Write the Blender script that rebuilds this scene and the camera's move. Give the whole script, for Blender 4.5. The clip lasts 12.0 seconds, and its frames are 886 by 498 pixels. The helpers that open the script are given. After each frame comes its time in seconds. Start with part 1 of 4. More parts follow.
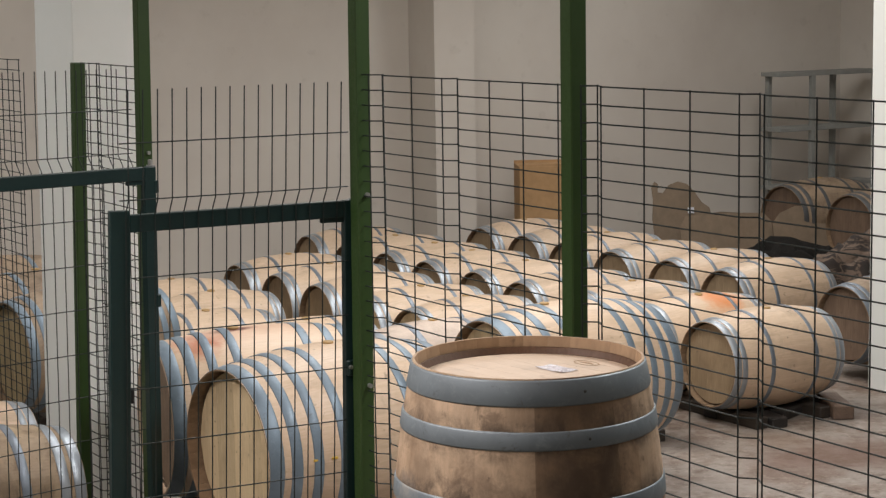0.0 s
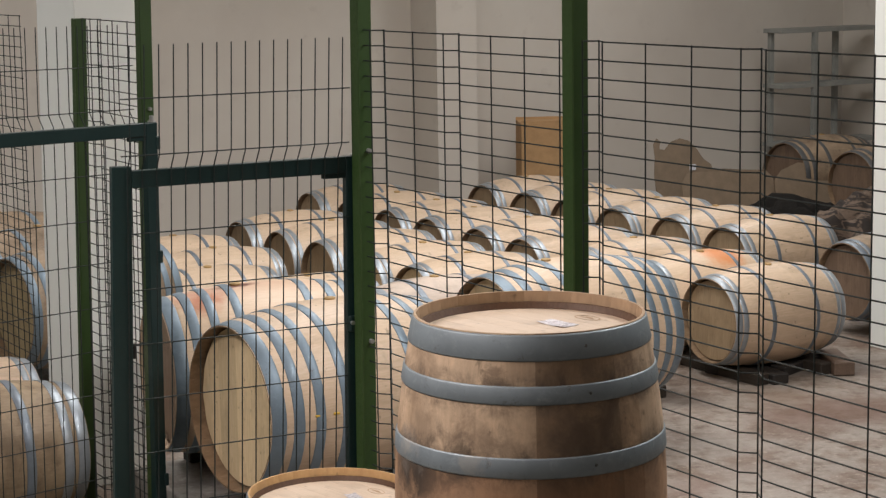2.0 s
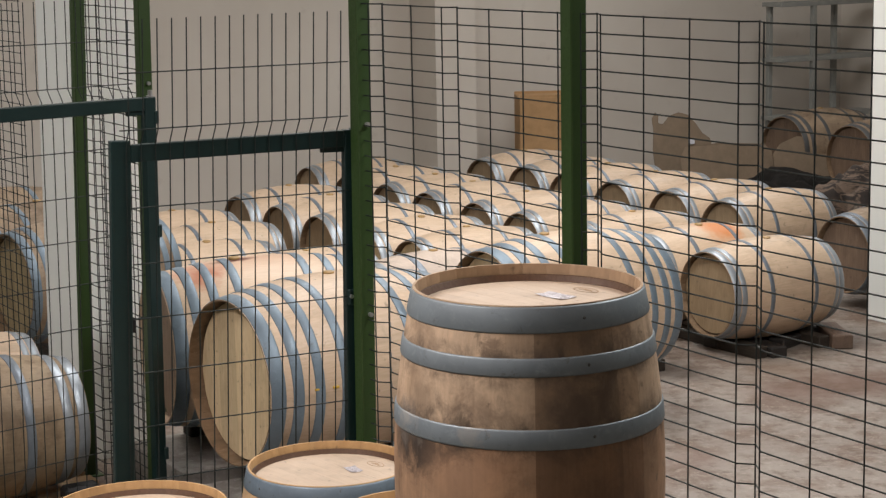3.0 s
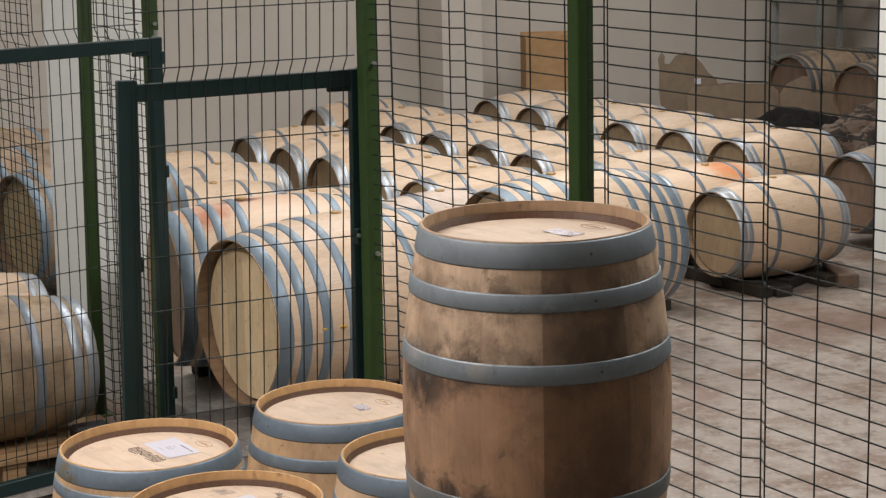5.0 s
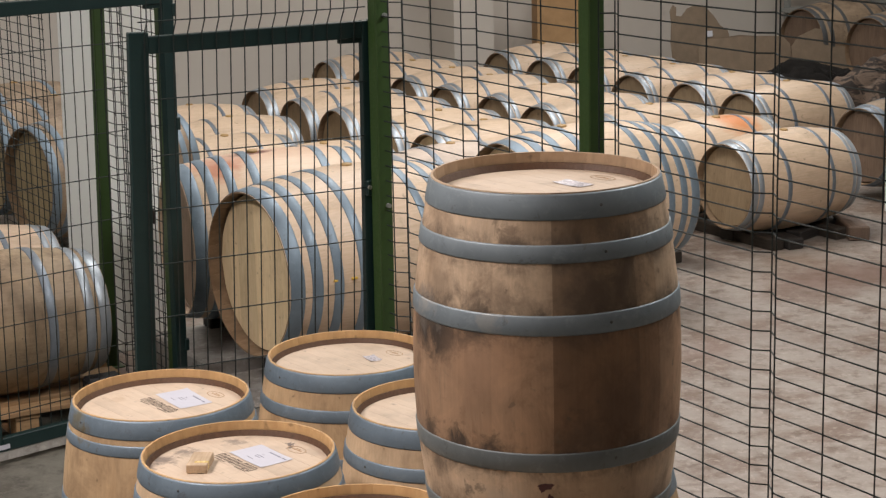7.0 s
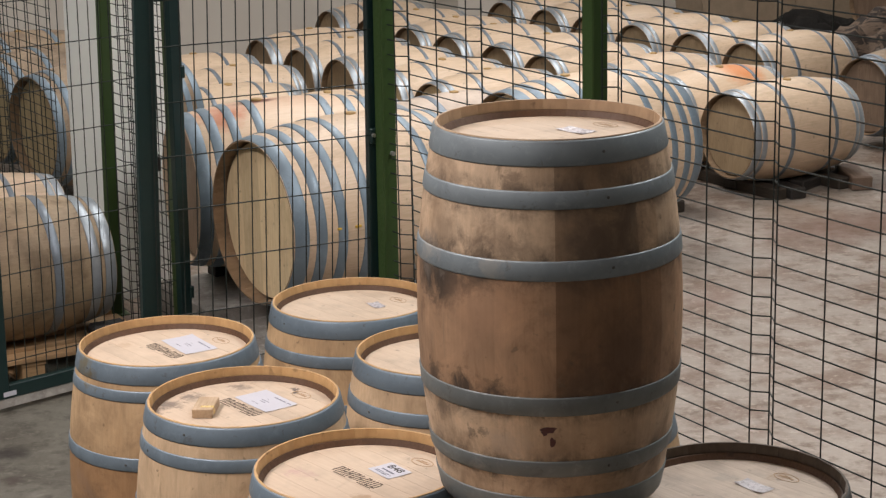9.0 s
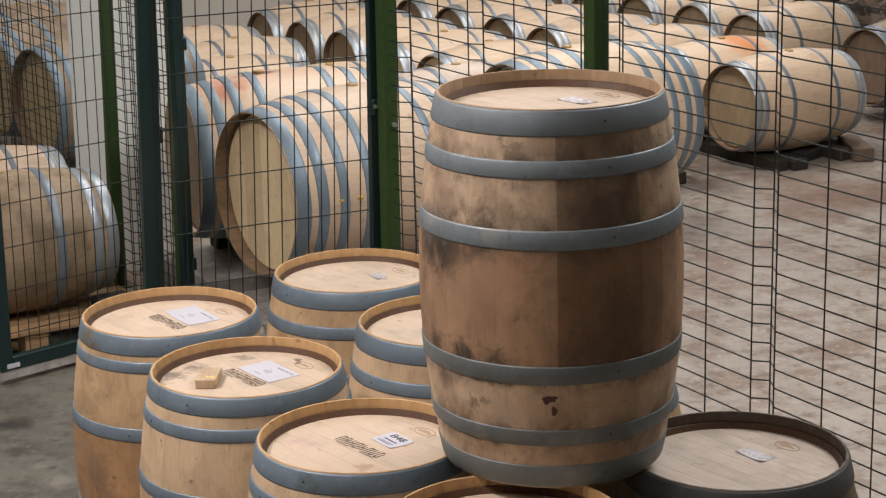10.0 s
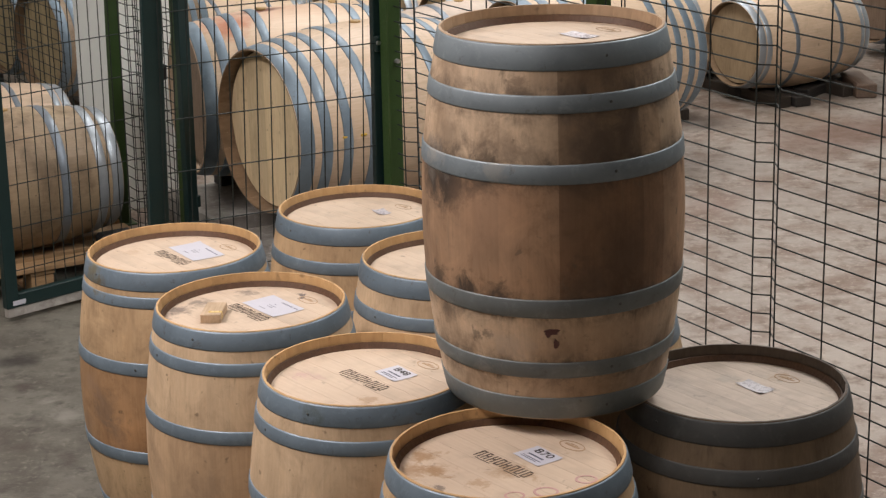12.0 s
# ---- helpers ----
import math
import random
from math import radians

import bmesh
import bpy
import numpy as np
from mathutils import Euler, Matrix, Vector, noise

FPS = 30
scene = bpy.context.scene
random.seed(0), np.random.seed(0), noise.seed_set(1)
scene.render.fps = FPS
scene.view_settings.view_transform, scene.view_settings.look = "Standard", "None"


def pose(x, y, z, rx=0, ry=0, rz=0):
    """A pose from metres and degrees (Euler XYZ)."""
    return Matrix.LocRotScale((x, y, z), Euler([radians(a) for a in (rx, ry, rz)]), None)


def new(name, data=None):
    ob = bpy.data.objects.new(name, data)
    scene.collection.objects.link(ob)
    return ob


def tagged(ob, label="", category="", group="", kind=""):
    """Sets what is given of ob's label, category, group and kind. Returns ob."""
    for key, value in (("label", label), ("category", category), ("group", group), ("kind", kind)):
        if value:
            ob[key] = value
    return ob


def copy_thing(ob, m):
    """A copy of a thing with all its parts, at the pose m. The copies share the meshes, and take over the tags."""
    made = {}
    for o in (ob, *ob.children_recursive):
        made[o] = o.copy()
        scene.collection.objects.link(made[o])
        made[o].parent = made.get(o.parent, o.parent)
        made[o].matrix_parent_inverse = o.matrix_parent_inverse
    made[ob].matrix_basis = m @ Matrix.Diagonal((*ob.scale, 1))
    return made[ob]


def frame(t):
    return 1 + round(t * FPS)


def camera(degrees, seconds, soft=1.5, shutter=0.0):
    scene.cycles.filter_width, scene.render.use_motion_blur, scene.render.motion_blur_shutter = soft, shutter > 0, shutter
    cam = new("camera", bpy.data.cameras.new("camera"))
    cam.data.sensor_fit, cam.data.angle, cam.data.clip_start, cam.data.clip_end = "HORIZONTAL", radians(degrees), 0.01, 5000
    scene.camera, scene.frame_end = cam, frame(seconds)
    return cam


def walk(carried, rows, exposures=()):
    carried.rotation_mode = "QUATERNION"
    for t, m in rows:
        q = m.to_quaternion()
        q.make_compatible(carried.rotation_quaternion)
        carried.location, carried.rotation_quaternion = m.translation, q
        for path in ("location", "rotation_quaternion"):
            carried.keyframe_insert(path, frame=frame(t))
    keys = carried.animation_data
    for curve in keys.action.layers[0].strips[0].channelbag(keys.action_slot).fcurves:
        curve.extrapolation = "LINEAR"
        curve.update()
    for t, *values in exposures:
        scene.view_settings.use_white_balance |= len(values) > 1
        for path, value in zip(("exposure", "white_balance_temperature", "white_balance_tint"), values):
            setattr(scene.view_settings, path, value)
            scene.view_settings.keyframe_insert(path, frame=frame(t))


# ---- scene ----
# ---------------- camera and walk ----------------
cam = camera(26.61, 12.0, soft=1.35)
ROWS = [
    (0.0, 0.0016, 0.0139, 2.7822, -0.010, -7.578, -0.928),
    (0.5, 0.0028, 0.0173, 2.7796, 0.023, -7.853, -0.862),
    (1.0, 0.0021, 0.0165, 2.7781, 0.048, -8.177, -0.873),
    (1.5, 0.0010, 0.0118, 2.7777, 0.056, -8.511, -0.893),
    (2.0, 0.0031, 0.0062, 2.7769, 0.069, -8.877, -0.937),
    (2.5, 0.0035, 0.0002, 2.7752, 0.059, -9.233, -0.971),
    (3.0, 0.0037, -0.0053, 2.7727, 0.049, -9.639, -1.057),
    (5.0, -0.0008, -0.0258, 2.7625, 0.267, -11.391, -1.267),
    (5.5, -0.0012, -0.0300, 2.7620, 0.385, -11.790, -1.269),
    (6.0, -0.0019, -0.0346, 2.7599, 0.493, -12.144, -1.301),
    (6.5, -0.0002, -0.0386, 2.7590, 0.586, -12.463, -1.355),
    (7.0, 0.0013, -0.0435, 2.7595, 0.650, -12.805, -1.345),
    (9.0, 0.0004, -0.0836, 2.7565, 0.787, -14.304, -1.291),
    (9.5, 0.0015, -0.0916, 2.7542, 0.835, -14.702, -1.330),
    (10.0, 0.0015, -0.1001, 2.7526, 0.879, -15.123, -1.423),
    (10.5, 0.0013, -0.1092, 2.7517, 0.912, -15.509, -1.476),
    (11.0, 0.0026, -0.1182, 2.7506, 0.947, -15.968, -1.524),
    (11.5, 0.0026, -0.1281, 2.7507, 0.982, -16.446, -1.548),
    (12.0, 0.0037, -0.1372, 2.7504, 1.041, -16.983, -1.596),
]
walk(cam, [(t, pose(x, y, z, 90 + pitch, 0, yaw) @ pose(0, 0, 0, 0, 0, roll)) for t, x, y, z, yaw, pitch, roll in ROWS])
scene.view_settings.exposure = 0.0

# ---------------- the plan's axes: u along the barrels, v along the fence ----------------
TURN = 31.377
CU, SU = math.cos(radians(TURN)), math.sin(radians(TURN))


def at(u, v, z=0.0):
    """A place in the world from the plan's u, v and the height."""
    return Vector((u * CU - v * SU, u * SU + v * CU, z))


def uvpose(u, v, z=0.0, rx=0.0, ry=0.0, rz=0.0):
    p = at(u, v, z)
    return Matrix.Translation(p) @ pose(0, 0, 0, 0, 0, TURN) @ pose(0, 0, 0, rx, ry, rz)


# ---------------- light ----------------
world = bpy.data.worlds.new("world")
scene.world = world
world.use_nodes = True
world.node_tree.nodes["Background"].inputs[0].default_value = (0.9, 0.95, 1.0, 1)
world.node_tree.nodes["Background"].inputs[1].default_value = 0.05


def lamp(name, u, v, z, sx, sy, power, colour, spread):
    data = bpy.data.lights.new(name, "AREA")
    data.shape, data.size, data.size_y, data.energy, data.color = "RECTANGLE", sx, sy, power, colour
    data.spread = radians(spread)
    ob = new(name, data)
    ob.matrix_world = uvpose(u, v, z)
    return ob


WARM, PLAIN = (1.0, 0.893, 0.865), (1.0, 0.97, 0.95)
# lamps out of view; left and cage ones inferred, the rest added fill
LAMPS = [(-0.15, 5.2, 4.72, 0.6, 2.4, 205, WARM), (5.6, 9.4, 4.72, 1.2, 2.4, 112, PLAIN), (5.0, 13.6, 4.72, 1.2, 2.4, 32, PLAIN), (8.2, 10.9, 4.72, 1.2, 2.4, 98, PLAIN),
         (11.8, 13.0, 4.72, 1.2, 2.4, 84, PLAIN), (0.2, 1.2, 4.72, 0.6, 2.4, 32, WARM), (5.7, 4.3, 4.72, 1.2, 2.4, 212, PLAIN), (0.7, 10.4, 4.72, 0.6, 2.4, 84, PLAIN)]
for u, v, z, sx, sy, e, tint in LAMPS:
    lamp("tube_light", u, v, z, sx, sy, e, tint, 146 if u < 0 else 172)


# ---------------- material helpers ----------------
class Nodes:
    """A small builder for node materials."""

    def __init__(self, name):
        self.mat = bpy.data.materials.new(name)
        self.mat.use_nodes = True
        self.tree = self.mat.node_tree
        self.bsdf = self.tree.nodes["Principled BSDF"]

    def node(self, kind, operation=None, data_type=None, blend_type=None):
        n = self.tree.nodes.new(kind)
        if data_type:
            n.data_type = data_type
        if blend_type:
            n.blend_type = blend_type
        if operation:
            n.operation = operation
        return n

    def put(self, socket, value):
        if isinstance(value, bpy.types.NodeSocket):
            self.tree.links.new(value, socket)
        elif isinstance(value, tuple) and len(value) == 3 and socket.type == "RGBA":
            socket.default_value = (*value, 1)
        else:
            socket.default_value = value

    def set(self, **values):
        for key, value in values.items():
            self.put(self.bsdf.inputs[key.replace("_", " ")], value)

    def coords(self, scale=(1, 1, 1), shift=True, world_space=False):
        if world_space:
            src = self.node("ShaderNodeNewGeometry").outputs["Position"]
        else:
            src = self.node("ShaderNodeTexCoord").outputs["Object"]
        m = self.node("ShaderNodeMapping")
        m.inputs["Scale"].default_value = scale
        self.put(m.inputs["Vector"], src)
        if shift:
            r = self.node("ShaderNodeObjectInfo").outputs["Random"]
            s = self.node("ShaderNodeVectorMath", operation="SCALE")
            s.inputs[0].default_value = (37.0, 91.0, 53.0)
            self.put(s.inputs["Scale"], r)
            self.put(m.inputs["Location"], s.outputs[0])
        return m.outputs[0]

    def noise(self, vec, scale, detail=4.0, rough=0.55, distort=0.0):
        n = self.node("ShaderNodeTexNoise")
        for key, value in (("Vector", vec), ("Scale", scale), ("Detail", detail), ("Roughness", rough), ("Distortion", distort)):
            self.put(n.inputs[key], value)
        return n.outputs["Fac"]

    def ramp(self, fac, *stops):
        n = self.node("ShaderNodeValToRGB")
        while len(n.color_ramp.elements) < len(stops):
            n.color_ramp.elements.new(0.5)
        for e, (p, c) in zip(n.color_ramp.elements, stops):
            e.position = p
            e.color = (*c, 1) if isinstance(c, tuple) else (c, c, c, 1)
        self.put(n.inputs[0], fac)
        return n.outputs[0]

    def mix(self, fac, a, b, how="MIX"):
        n = self.node("ShaderNodeMix", data_type="RGBA", blend_type=how)
        for k, value in ((0, fac), (6, a), (7, b)):
            self.put(n.inputs[k], value)
        return n.outputs[2]

    def math(self, how, a, b=0.0):
        n = self.node("ShaderNodeMath", operation=how)
        self.put(n.inputs[0], a)
        self.put(n.inputs[1], b)
        return n.outputs[0]

    def bump(self, height, strength=0.3, distance=0.002):
        n = self.node("ShaderNodeBump")
        n.inputs["Strength"].default_value, n.inputs["Distance"].default_value = strength, distance
        self.put(n.inputs["Height"], height)
        self.put(self.bsdf.inputs["Normal"], n.outputs[0])

    def patches(self, col, spots, edge=0.10, scale=9.0):
        """Stains with uneven edges at places in the store: (x, y, z, radius, colour, strength)."""
        here = self.node("ShaderNodeNewGeometry").outputs["Position"]
        rag = self.math("MULTIPLY", self.math("SUBTRACT", self.noise(here, scale, 6.0, 0.72, 0.4), 0.5), 2.0 * edge)
        for x, y, z, radius, tint, strength in spots:
            off = self.node("ShaderNodeVectorMath", operation="SUBTRACT")
            self.put(off.inputs[0], here)
            off.inputs[1].default_value = (x, y, z)
            far = self.node("ShaderNodeVectorMath", operation="LENGTH")
            self.put(far.inputs[0], off.outputs[0])
            d = self.math("DIVIDE", self.math("ADD", far.outputs["Value"], rag), radius * 2.0)
            col = self.mix(self.ramp(d, (0.14, strength), (0.54, 0.0)), col, tint)
        return col

    def random(self):
        return self.node("ShaderNodeObjectInfo").outputs["Random"]

    def sep(self, vec, axis):
        n = self.node("ShaderNodeSeparateXYZ")
        self.put(n.inputs[0], vec)
        return n.outputs[axis]


def wood(name, light, dark, grain=(40, 40, 2.5), rough=0.6, spread=0.35, spots=(), relief=0.35):
    """Sawn oak: long grain along the object's z, tone by piece, blotches and single stains."""
    n = Nodes(name)
    fine = n.noise(n.coords(grain), 3.0, 5.0, 0.6, 0.3)
    wide = n.noise(n.coords((3, 3, 1.2)), 2.2, 3.0, 0.6)
    col = n.mix(n.ramp(fine, (0.3, 0.0), (0.75, 1.0)), light, dark)
    tone = n.ramp(n.random(), (0.0, 1.0 - spread), (1.0, 1.0))
    col = n.mix(1.0, col, tone, "MULTIPLY")
    col = n.mix(n.ramp(wide, (0.5, 0.0), (0.78, 0.55)), col, tuple(c * 0.55 for c in dark))
    smudge = n.noise(n.coords((5, 5, 4), world_space=True, shift=False), 1.5, 6.0, 0.7, 0.8)
    col = n.mix(n.ramp(smudge, (0.56, 0.0), (0.72, 0.28)), col, tuple(c * 0.42 for c in dark))
    pale = n.noise(n.coords((6, 6, 3), world_space=True, shift=False), 1.2, 5.0, 0.65, 0.4)
    col = n.mix(n.ramp(pale, (0.58, 0.0), (0.75, 0.3)), col, tuple(min(1.0, c * 1.18 + 0.04) for c in light))
    specks = n.noise(n.coords((1, 1, 1)), 26.0, 2.0, 0.5)
    col = n.mix(n.ramp(specks, (0.68, 0.0), (0.76, 0.6)), col, tuple(c * 0.35 for c in dark))
    if spots:
        col = n.patches(col, spots, 0.085, 24.0)
    n.set(Base_Color=col, Roughness=n.ramp(fine, (0.2, rough - 0.12), (0.8, rough + 0.12)))
    n.bump(fine, relief, 0.0015)
    return n.mat


def used_oak(name, light, dark, spread, dirt, band=None, stain=(0.6, 0.45, 0.35), spots=(), soak=None, lines=()):
    """Staves of a barrel long in use: faint grain, dirt in clouds, scuffs, specks and runs, a wine-brown middle when band is given, single stains."""
    n = Nodes(name)
    grain = n.noise(n.coords((40, 40, 2.2)), 3.0, 5.0, 0.6, 0.3)
    here = n.node("ShaderNodeNewGeometry").outputs["Position"]
    low = n.node("ShaderNodeMapping")
    low.inputs["Scale"].default_value = (1, 1, 0.75)
    n.put(low.inputs["Vector"], here)
    cloud, fog, scuff = n.noise(low.outputs[0], 3.2, 3.0, 0.55, 0.3), n.noise(low.outputs[0], 7.5, 6.0, 0.68, 0.5), n.noise(here, 17.0, 6.0, 0.75, 0.6)
    col = n.mix(n.ramp(grain, (0.3, 0.0), (0.78, 0.75)), light, dark)
    col = n.mix(1.0, col, n.ramp(n.random(), (0.0, 1.0 - spread), (1.0, 1.0)), "MULTIPLY")
    if soak:
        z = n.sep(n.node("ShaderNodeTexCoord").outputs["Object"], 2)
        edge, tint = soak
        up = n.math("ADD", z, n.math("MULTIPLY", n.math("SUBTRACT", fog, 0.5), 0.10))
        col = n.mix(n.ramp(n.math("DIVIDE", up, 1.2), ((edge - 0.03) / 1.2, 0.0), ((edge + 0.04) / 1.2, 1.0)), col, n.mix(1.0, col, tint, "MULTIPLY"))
    if band:
        z = n.sep(n.node("ShaderNodeTexCoord").outputs["Object"], 2)
        zz = n.math("DIVIDE", n.math("ADD", z, n.math("MULTIPLY", n.math("SUBTRACT", fog, 0.5), 0.07)), 1.2)
        lo, hi, strength = band
        m = n.ramp(zz, (0.0, 0.0), ((lo - 0.02) / 1.2, 0.0), ((lo + 0.02) / 1.2, strength), ((hi - 0.02) / 1.2, strength), ((hi + 0.02) / 1.2, 0.0))
        m = n.math("MULTIPLY", m, n.ramp(cloud, (0.3, 1.0), (0.72, 0.55)))
        col = n.mix(m, col, n.mix(1.0, col, stain, "MULTIPLY"))
    sooty = n.mix(1.0, col, (0.50, 0.46, 0.43), "MULTIPLY")
    col = n.mix(n.ramp(cloud, (0.44, 0.0), (0.66, min(1.0, 0.65 * dirt))), col, sooty)
    col = n.mix(n.ramp(fog, (0.50, 0.0), (0.68, min(1.0, 0.75 * dirt))), col, n.mix(1.0, col, (0.55, 0.52, 0.50), "MULTIPLY"))
    col = n.mix(n.ramp(fog, (0.30, 0.7 * dirt), (0.47, 0.0)), col, n.mix(1.0, col, (1.28, 1.25, 1.22), "MULTIPLY"))
    col = n.mix(n.ramp(scuff, (0.60, 0.0), (0.70, 0.6 * dirt)), col, tuple(c * 0.45 for c in dark))
    col = n.mix(n.ramp(scuff, (0.28, 0.5 * dirt), (0.36, 0.0)), col, n.mix(1.0, col, (1.35, 1.32, 1.30), "MULTIPLY"))
    runs = n.noise(n.coords((26, 26, 1.6), world_space=True, shift=False), 1.6, 3.0, 0.6)
    col = n.mix(n.ramp(runs, (0.66, 0.0), (0.74, 0.45 * dirt)), col, tuple(c * 0.4 for c in dark))
    specks = n.noise(here, 34.0, 2.0, 0.5)
    col = n.mix(n.ramp(specks, (0.70, 0.0), (0.76, 0.7)), col, tuple(c * 0.3 for c in dark))
    col = n.patches(col, spots, 0.11, 15.0)
    # uneven dark blots close to the hoop edges
    if lines:
        z = n.sep(n.node("ShaderNodeTexCoord").outputs["Object"], 2)
        near_line = None
        for height in lines:
            d = n.math("SUBTRACT", 1.0, n.math("MULTIPLY", n.math("ABSOLUTE", n.math("SUBTRACT", z, height)), 26.0))
            near_line = d if near_line is None else n.math("MAXIMUM", near_line, d)
        rust = n.math("MULTIPLY", n.ramp(n.noise(here, 11.0, 6.0, 0.75, 0.5), (0.42, 0.0), (0.62, 0.75)), n.math("MAXIMUM", near_line, 0.0))
        col = n.mix(rust, col, (0.060, 0.046, 0.036))
    n.set(Base_Color=col, Roughness=n.ramp(fog, (0.25, 0.42), (0.75, 0.72)))
    n.bump(n.math("ADD", n.math("MULTIPLY", grain, 0.7), scuff), 0.3, 0.0014)
    return n.mat


def paint(name, colour, rough=0.4, metallic=0.0, wear=0.2):
    n = Nodes(name)
    a = n.noise(n.coords((1, 1, 1), world_space=True, shift=False), 9.0, 5.0, 0.65)
    b = n.noise(n.coords((1, 1, 1), world_space=True, shift=False), 90.0, 3.0, 0.6)
    col = n.mix(n.ramp(a, (0.35, 0.0), (0.8, wear * 2)), colour, tuple(min(1.0, c * 1.7 + 0.015) for c in colour))
    n.set(Base_Color=col, Roughness=n.ramp(b, (0.3, rough - 0.1), (0.7, rough + 0.12)), Metallic=metallic)
    n.bump(b, 0.12, 0.001)
    return n.mat


RUST_SPOTS = [(-1.279, 5.738, 0.912, 0.06, (0.20, 0.16, 0.07), 0.7), (-1.253, 5.682, 0.872, 0.045, (0.17, 0.13, 0.06), 0.7), (-1.235, 5.643, 0.835, 0.014, (0.03, 0.024, 0.02), 0.9),
              (-0.10, 4.44, 1.60, 0.05, (0.42, 0.41, 0.38), 0.6), (0.05, 4.28, 1.60, 0.04, (0.40, 0.39, 0.36), 0.5), (0.0, 4.33, 1.04, 0.05, (0.38, 0.37, 0.34), 0.5),
              (-0.93, 5.05, 0.88, 0.05, (0.08, 0.10, 0.08), 0.6), (-0.45, 4.42, 0.90, 0.05, (0.09, 0.11, 0.09), 0.6)]


def zinc(name, colour, rough, metallic):
    """Dull galvanised strip: cloudy patches, chalky scuffs, thin rust runs."""
    n = Nodes(name)
    w = n.node("ShaderNodeNewGeometry").outputs["Position"]
    a, b, c = n.noise(w, 6.0, 4.0, 0.6, 0.4), n.noise(w, 24.0, 6.0, 0.75, 0.5), n.noise(w, 120.0, 3.0, 0.6)
    col = n.mix(n.ramp(a, (0.38, 0.0), (0.66, 0.6)), colour, tuple(0.66 * q for q in colour))
    col = n.mix(n.ramp(b, (0.55, 0.0), (0.74, 0.42)), col, tuple(min(1.0, 1.45 * q + 0.03) for q in colour))
    col = n.mix(n.ramp(b, (0.30, 0.55), (0.40, 0.0)), col, (0.10, 0.085, 0.070))
    col = n.mix(n.ramp(c, (0.70, 0.0), (0.78, 0.5)), col, tuple(0.4 * q for q in colour))
    col = n.patches(col, RUST_SPOTS, 0.09, 20.0)
    n.set(Base_Color=col, Roughness=n.ramp(b, (0.3, rough + 0.12), (0.7, rough - 0.08)), Metallic=metallic)
    n.bump(c, 0.15, 0.0008)
    return n.mat


# ---------------- materials ----------------
OAK = wood("oak_stave", (0.68, 0.525, 0.385), (0.56, 0.415, 0.28), spread=0.09, rough=0.47, relief=0.15)
MOULD, ASH, EARTH, UMBER = (0.032, 0.026, 0.022), (0.40, 0.35, 0.30), (0.20, 0.135, 0.09), (0.085, 0.062, 0.047)
TOP_STAINS = [(-0.062, 4.383, 1.540, 0.075, MOULD, 0.85), (0.023, 4.307, 1.572, 0.055, MOULD, 0.7), (-0.10, 4.45, 1.565, 0.07, MOULD, 0.9), (-0.10, 4.44, 1.60, 0.05, ASH, 0.5),
              (-0.014, 4.332, 1.288, 0.045, MOULD, 0.85), (-0.09, 4.429, 1.285, 0.035, MOULD, 0.6), (0.045, 4.295, 1.275, 0.032, MOULD, 0.6),
              (-0.06, 4.398, 1.663, 0.06, MOULD, 0.3), (0.076, 4.286, 1.656, 0.05, EARTH, 0.45), (0.366, 4.297, 1.647, 0.085, MOULD, 0.35), (0.29, 4.26, 1.70, 0.05, EARTH, 0.6),
              (-0.07, 4.411, 1.20, 0.040, MOULD, 0.5), (0.005, 4.335, 1.157, 0.015, MOULD, 0.5), (0.377, 4.29, 1.355, 0.13, (0.075, 0.048, 0.034), 0.55),
              (0.03, 4.295, 1.47, 0.10, (0.40, 0.24, 0.15), 0.45), (0.10, 4.28, 1.79, 0.03, EARTH, 0.6),
              (0.30, 4.26, 1.64, 0.08, UMBER, 0.6), (0.42, 4.32, 1.69, 0.06, UMBER, 0.45), (0.36, 4.29, 1.80, 0.045, UMBER, 0.5), (0.45, 4.36, 1.81, 0.04, UMBER, 0.5),
              (0.13, 4.26, 1.63, 0.05, UMBER, 0.35), (0.02, 4.31, 1.64, 0.04, UMBER, 0.4), (0.27, 4.25, 1.31, 0.06, UMBER, 0.4), (0.22, 4.25, 1.05, 0.03, UMBER, 0.5), (0.10, 4.28, 1.12, 0.05, ASH, 0.35)]
LOW_STAINS = [(-1.248, 5.661, 0.450, 0.075, (0.15, 0.105, 0.075), 0.5), (-1.315, 5.753, 0.329, 0.08, EARTH, 0.45), (-1.192, 5.625, 0.382, 0.06, (0.17, 0.12, 0.085), 0.45),
              (-1.282, 5.695, 0.512, 0.05, (0.30, 0.19, 0.12), 0.5), (-0.978, 5.129, 0.476, 0.06, EARTH, 0.25), (-0.808, 5.009, 0.432, 0.08, EARTH, 0.35)]
TOP_STAINS = [(x, y, z, r * 1.15, c, q) for x, y, z, r, c, q in TOP_STAINS]
OAK_USED = used_oak("oak_used_stave", (0.64, 0.455, 0.268), (0.51, 0.338, 0.182), 0.10, 0.9, (0.30, 0.62, 0.9), (0.62, 0.46, 0.34), LOW_STAINS)
HOOP_LINES = (0.285, 0.337, 0.631, 0.683, 0.803, 0.850, 0.165, 0.118)
OAK_CREAM = used_oak("oak_cream_stave", (0.70, 0.525, 0.345), (0.57, 0.405, 0.245), 0.12, 0.75, (0.30, 0.62, 0.55), (0.72, 0.58, 0.46), LOW_STAINS)
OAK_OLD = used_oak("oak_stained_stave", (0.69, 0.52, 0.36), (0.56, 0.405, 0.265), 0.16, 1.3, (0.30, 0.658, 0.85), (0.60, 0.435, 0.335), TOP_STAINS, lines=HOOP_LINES)
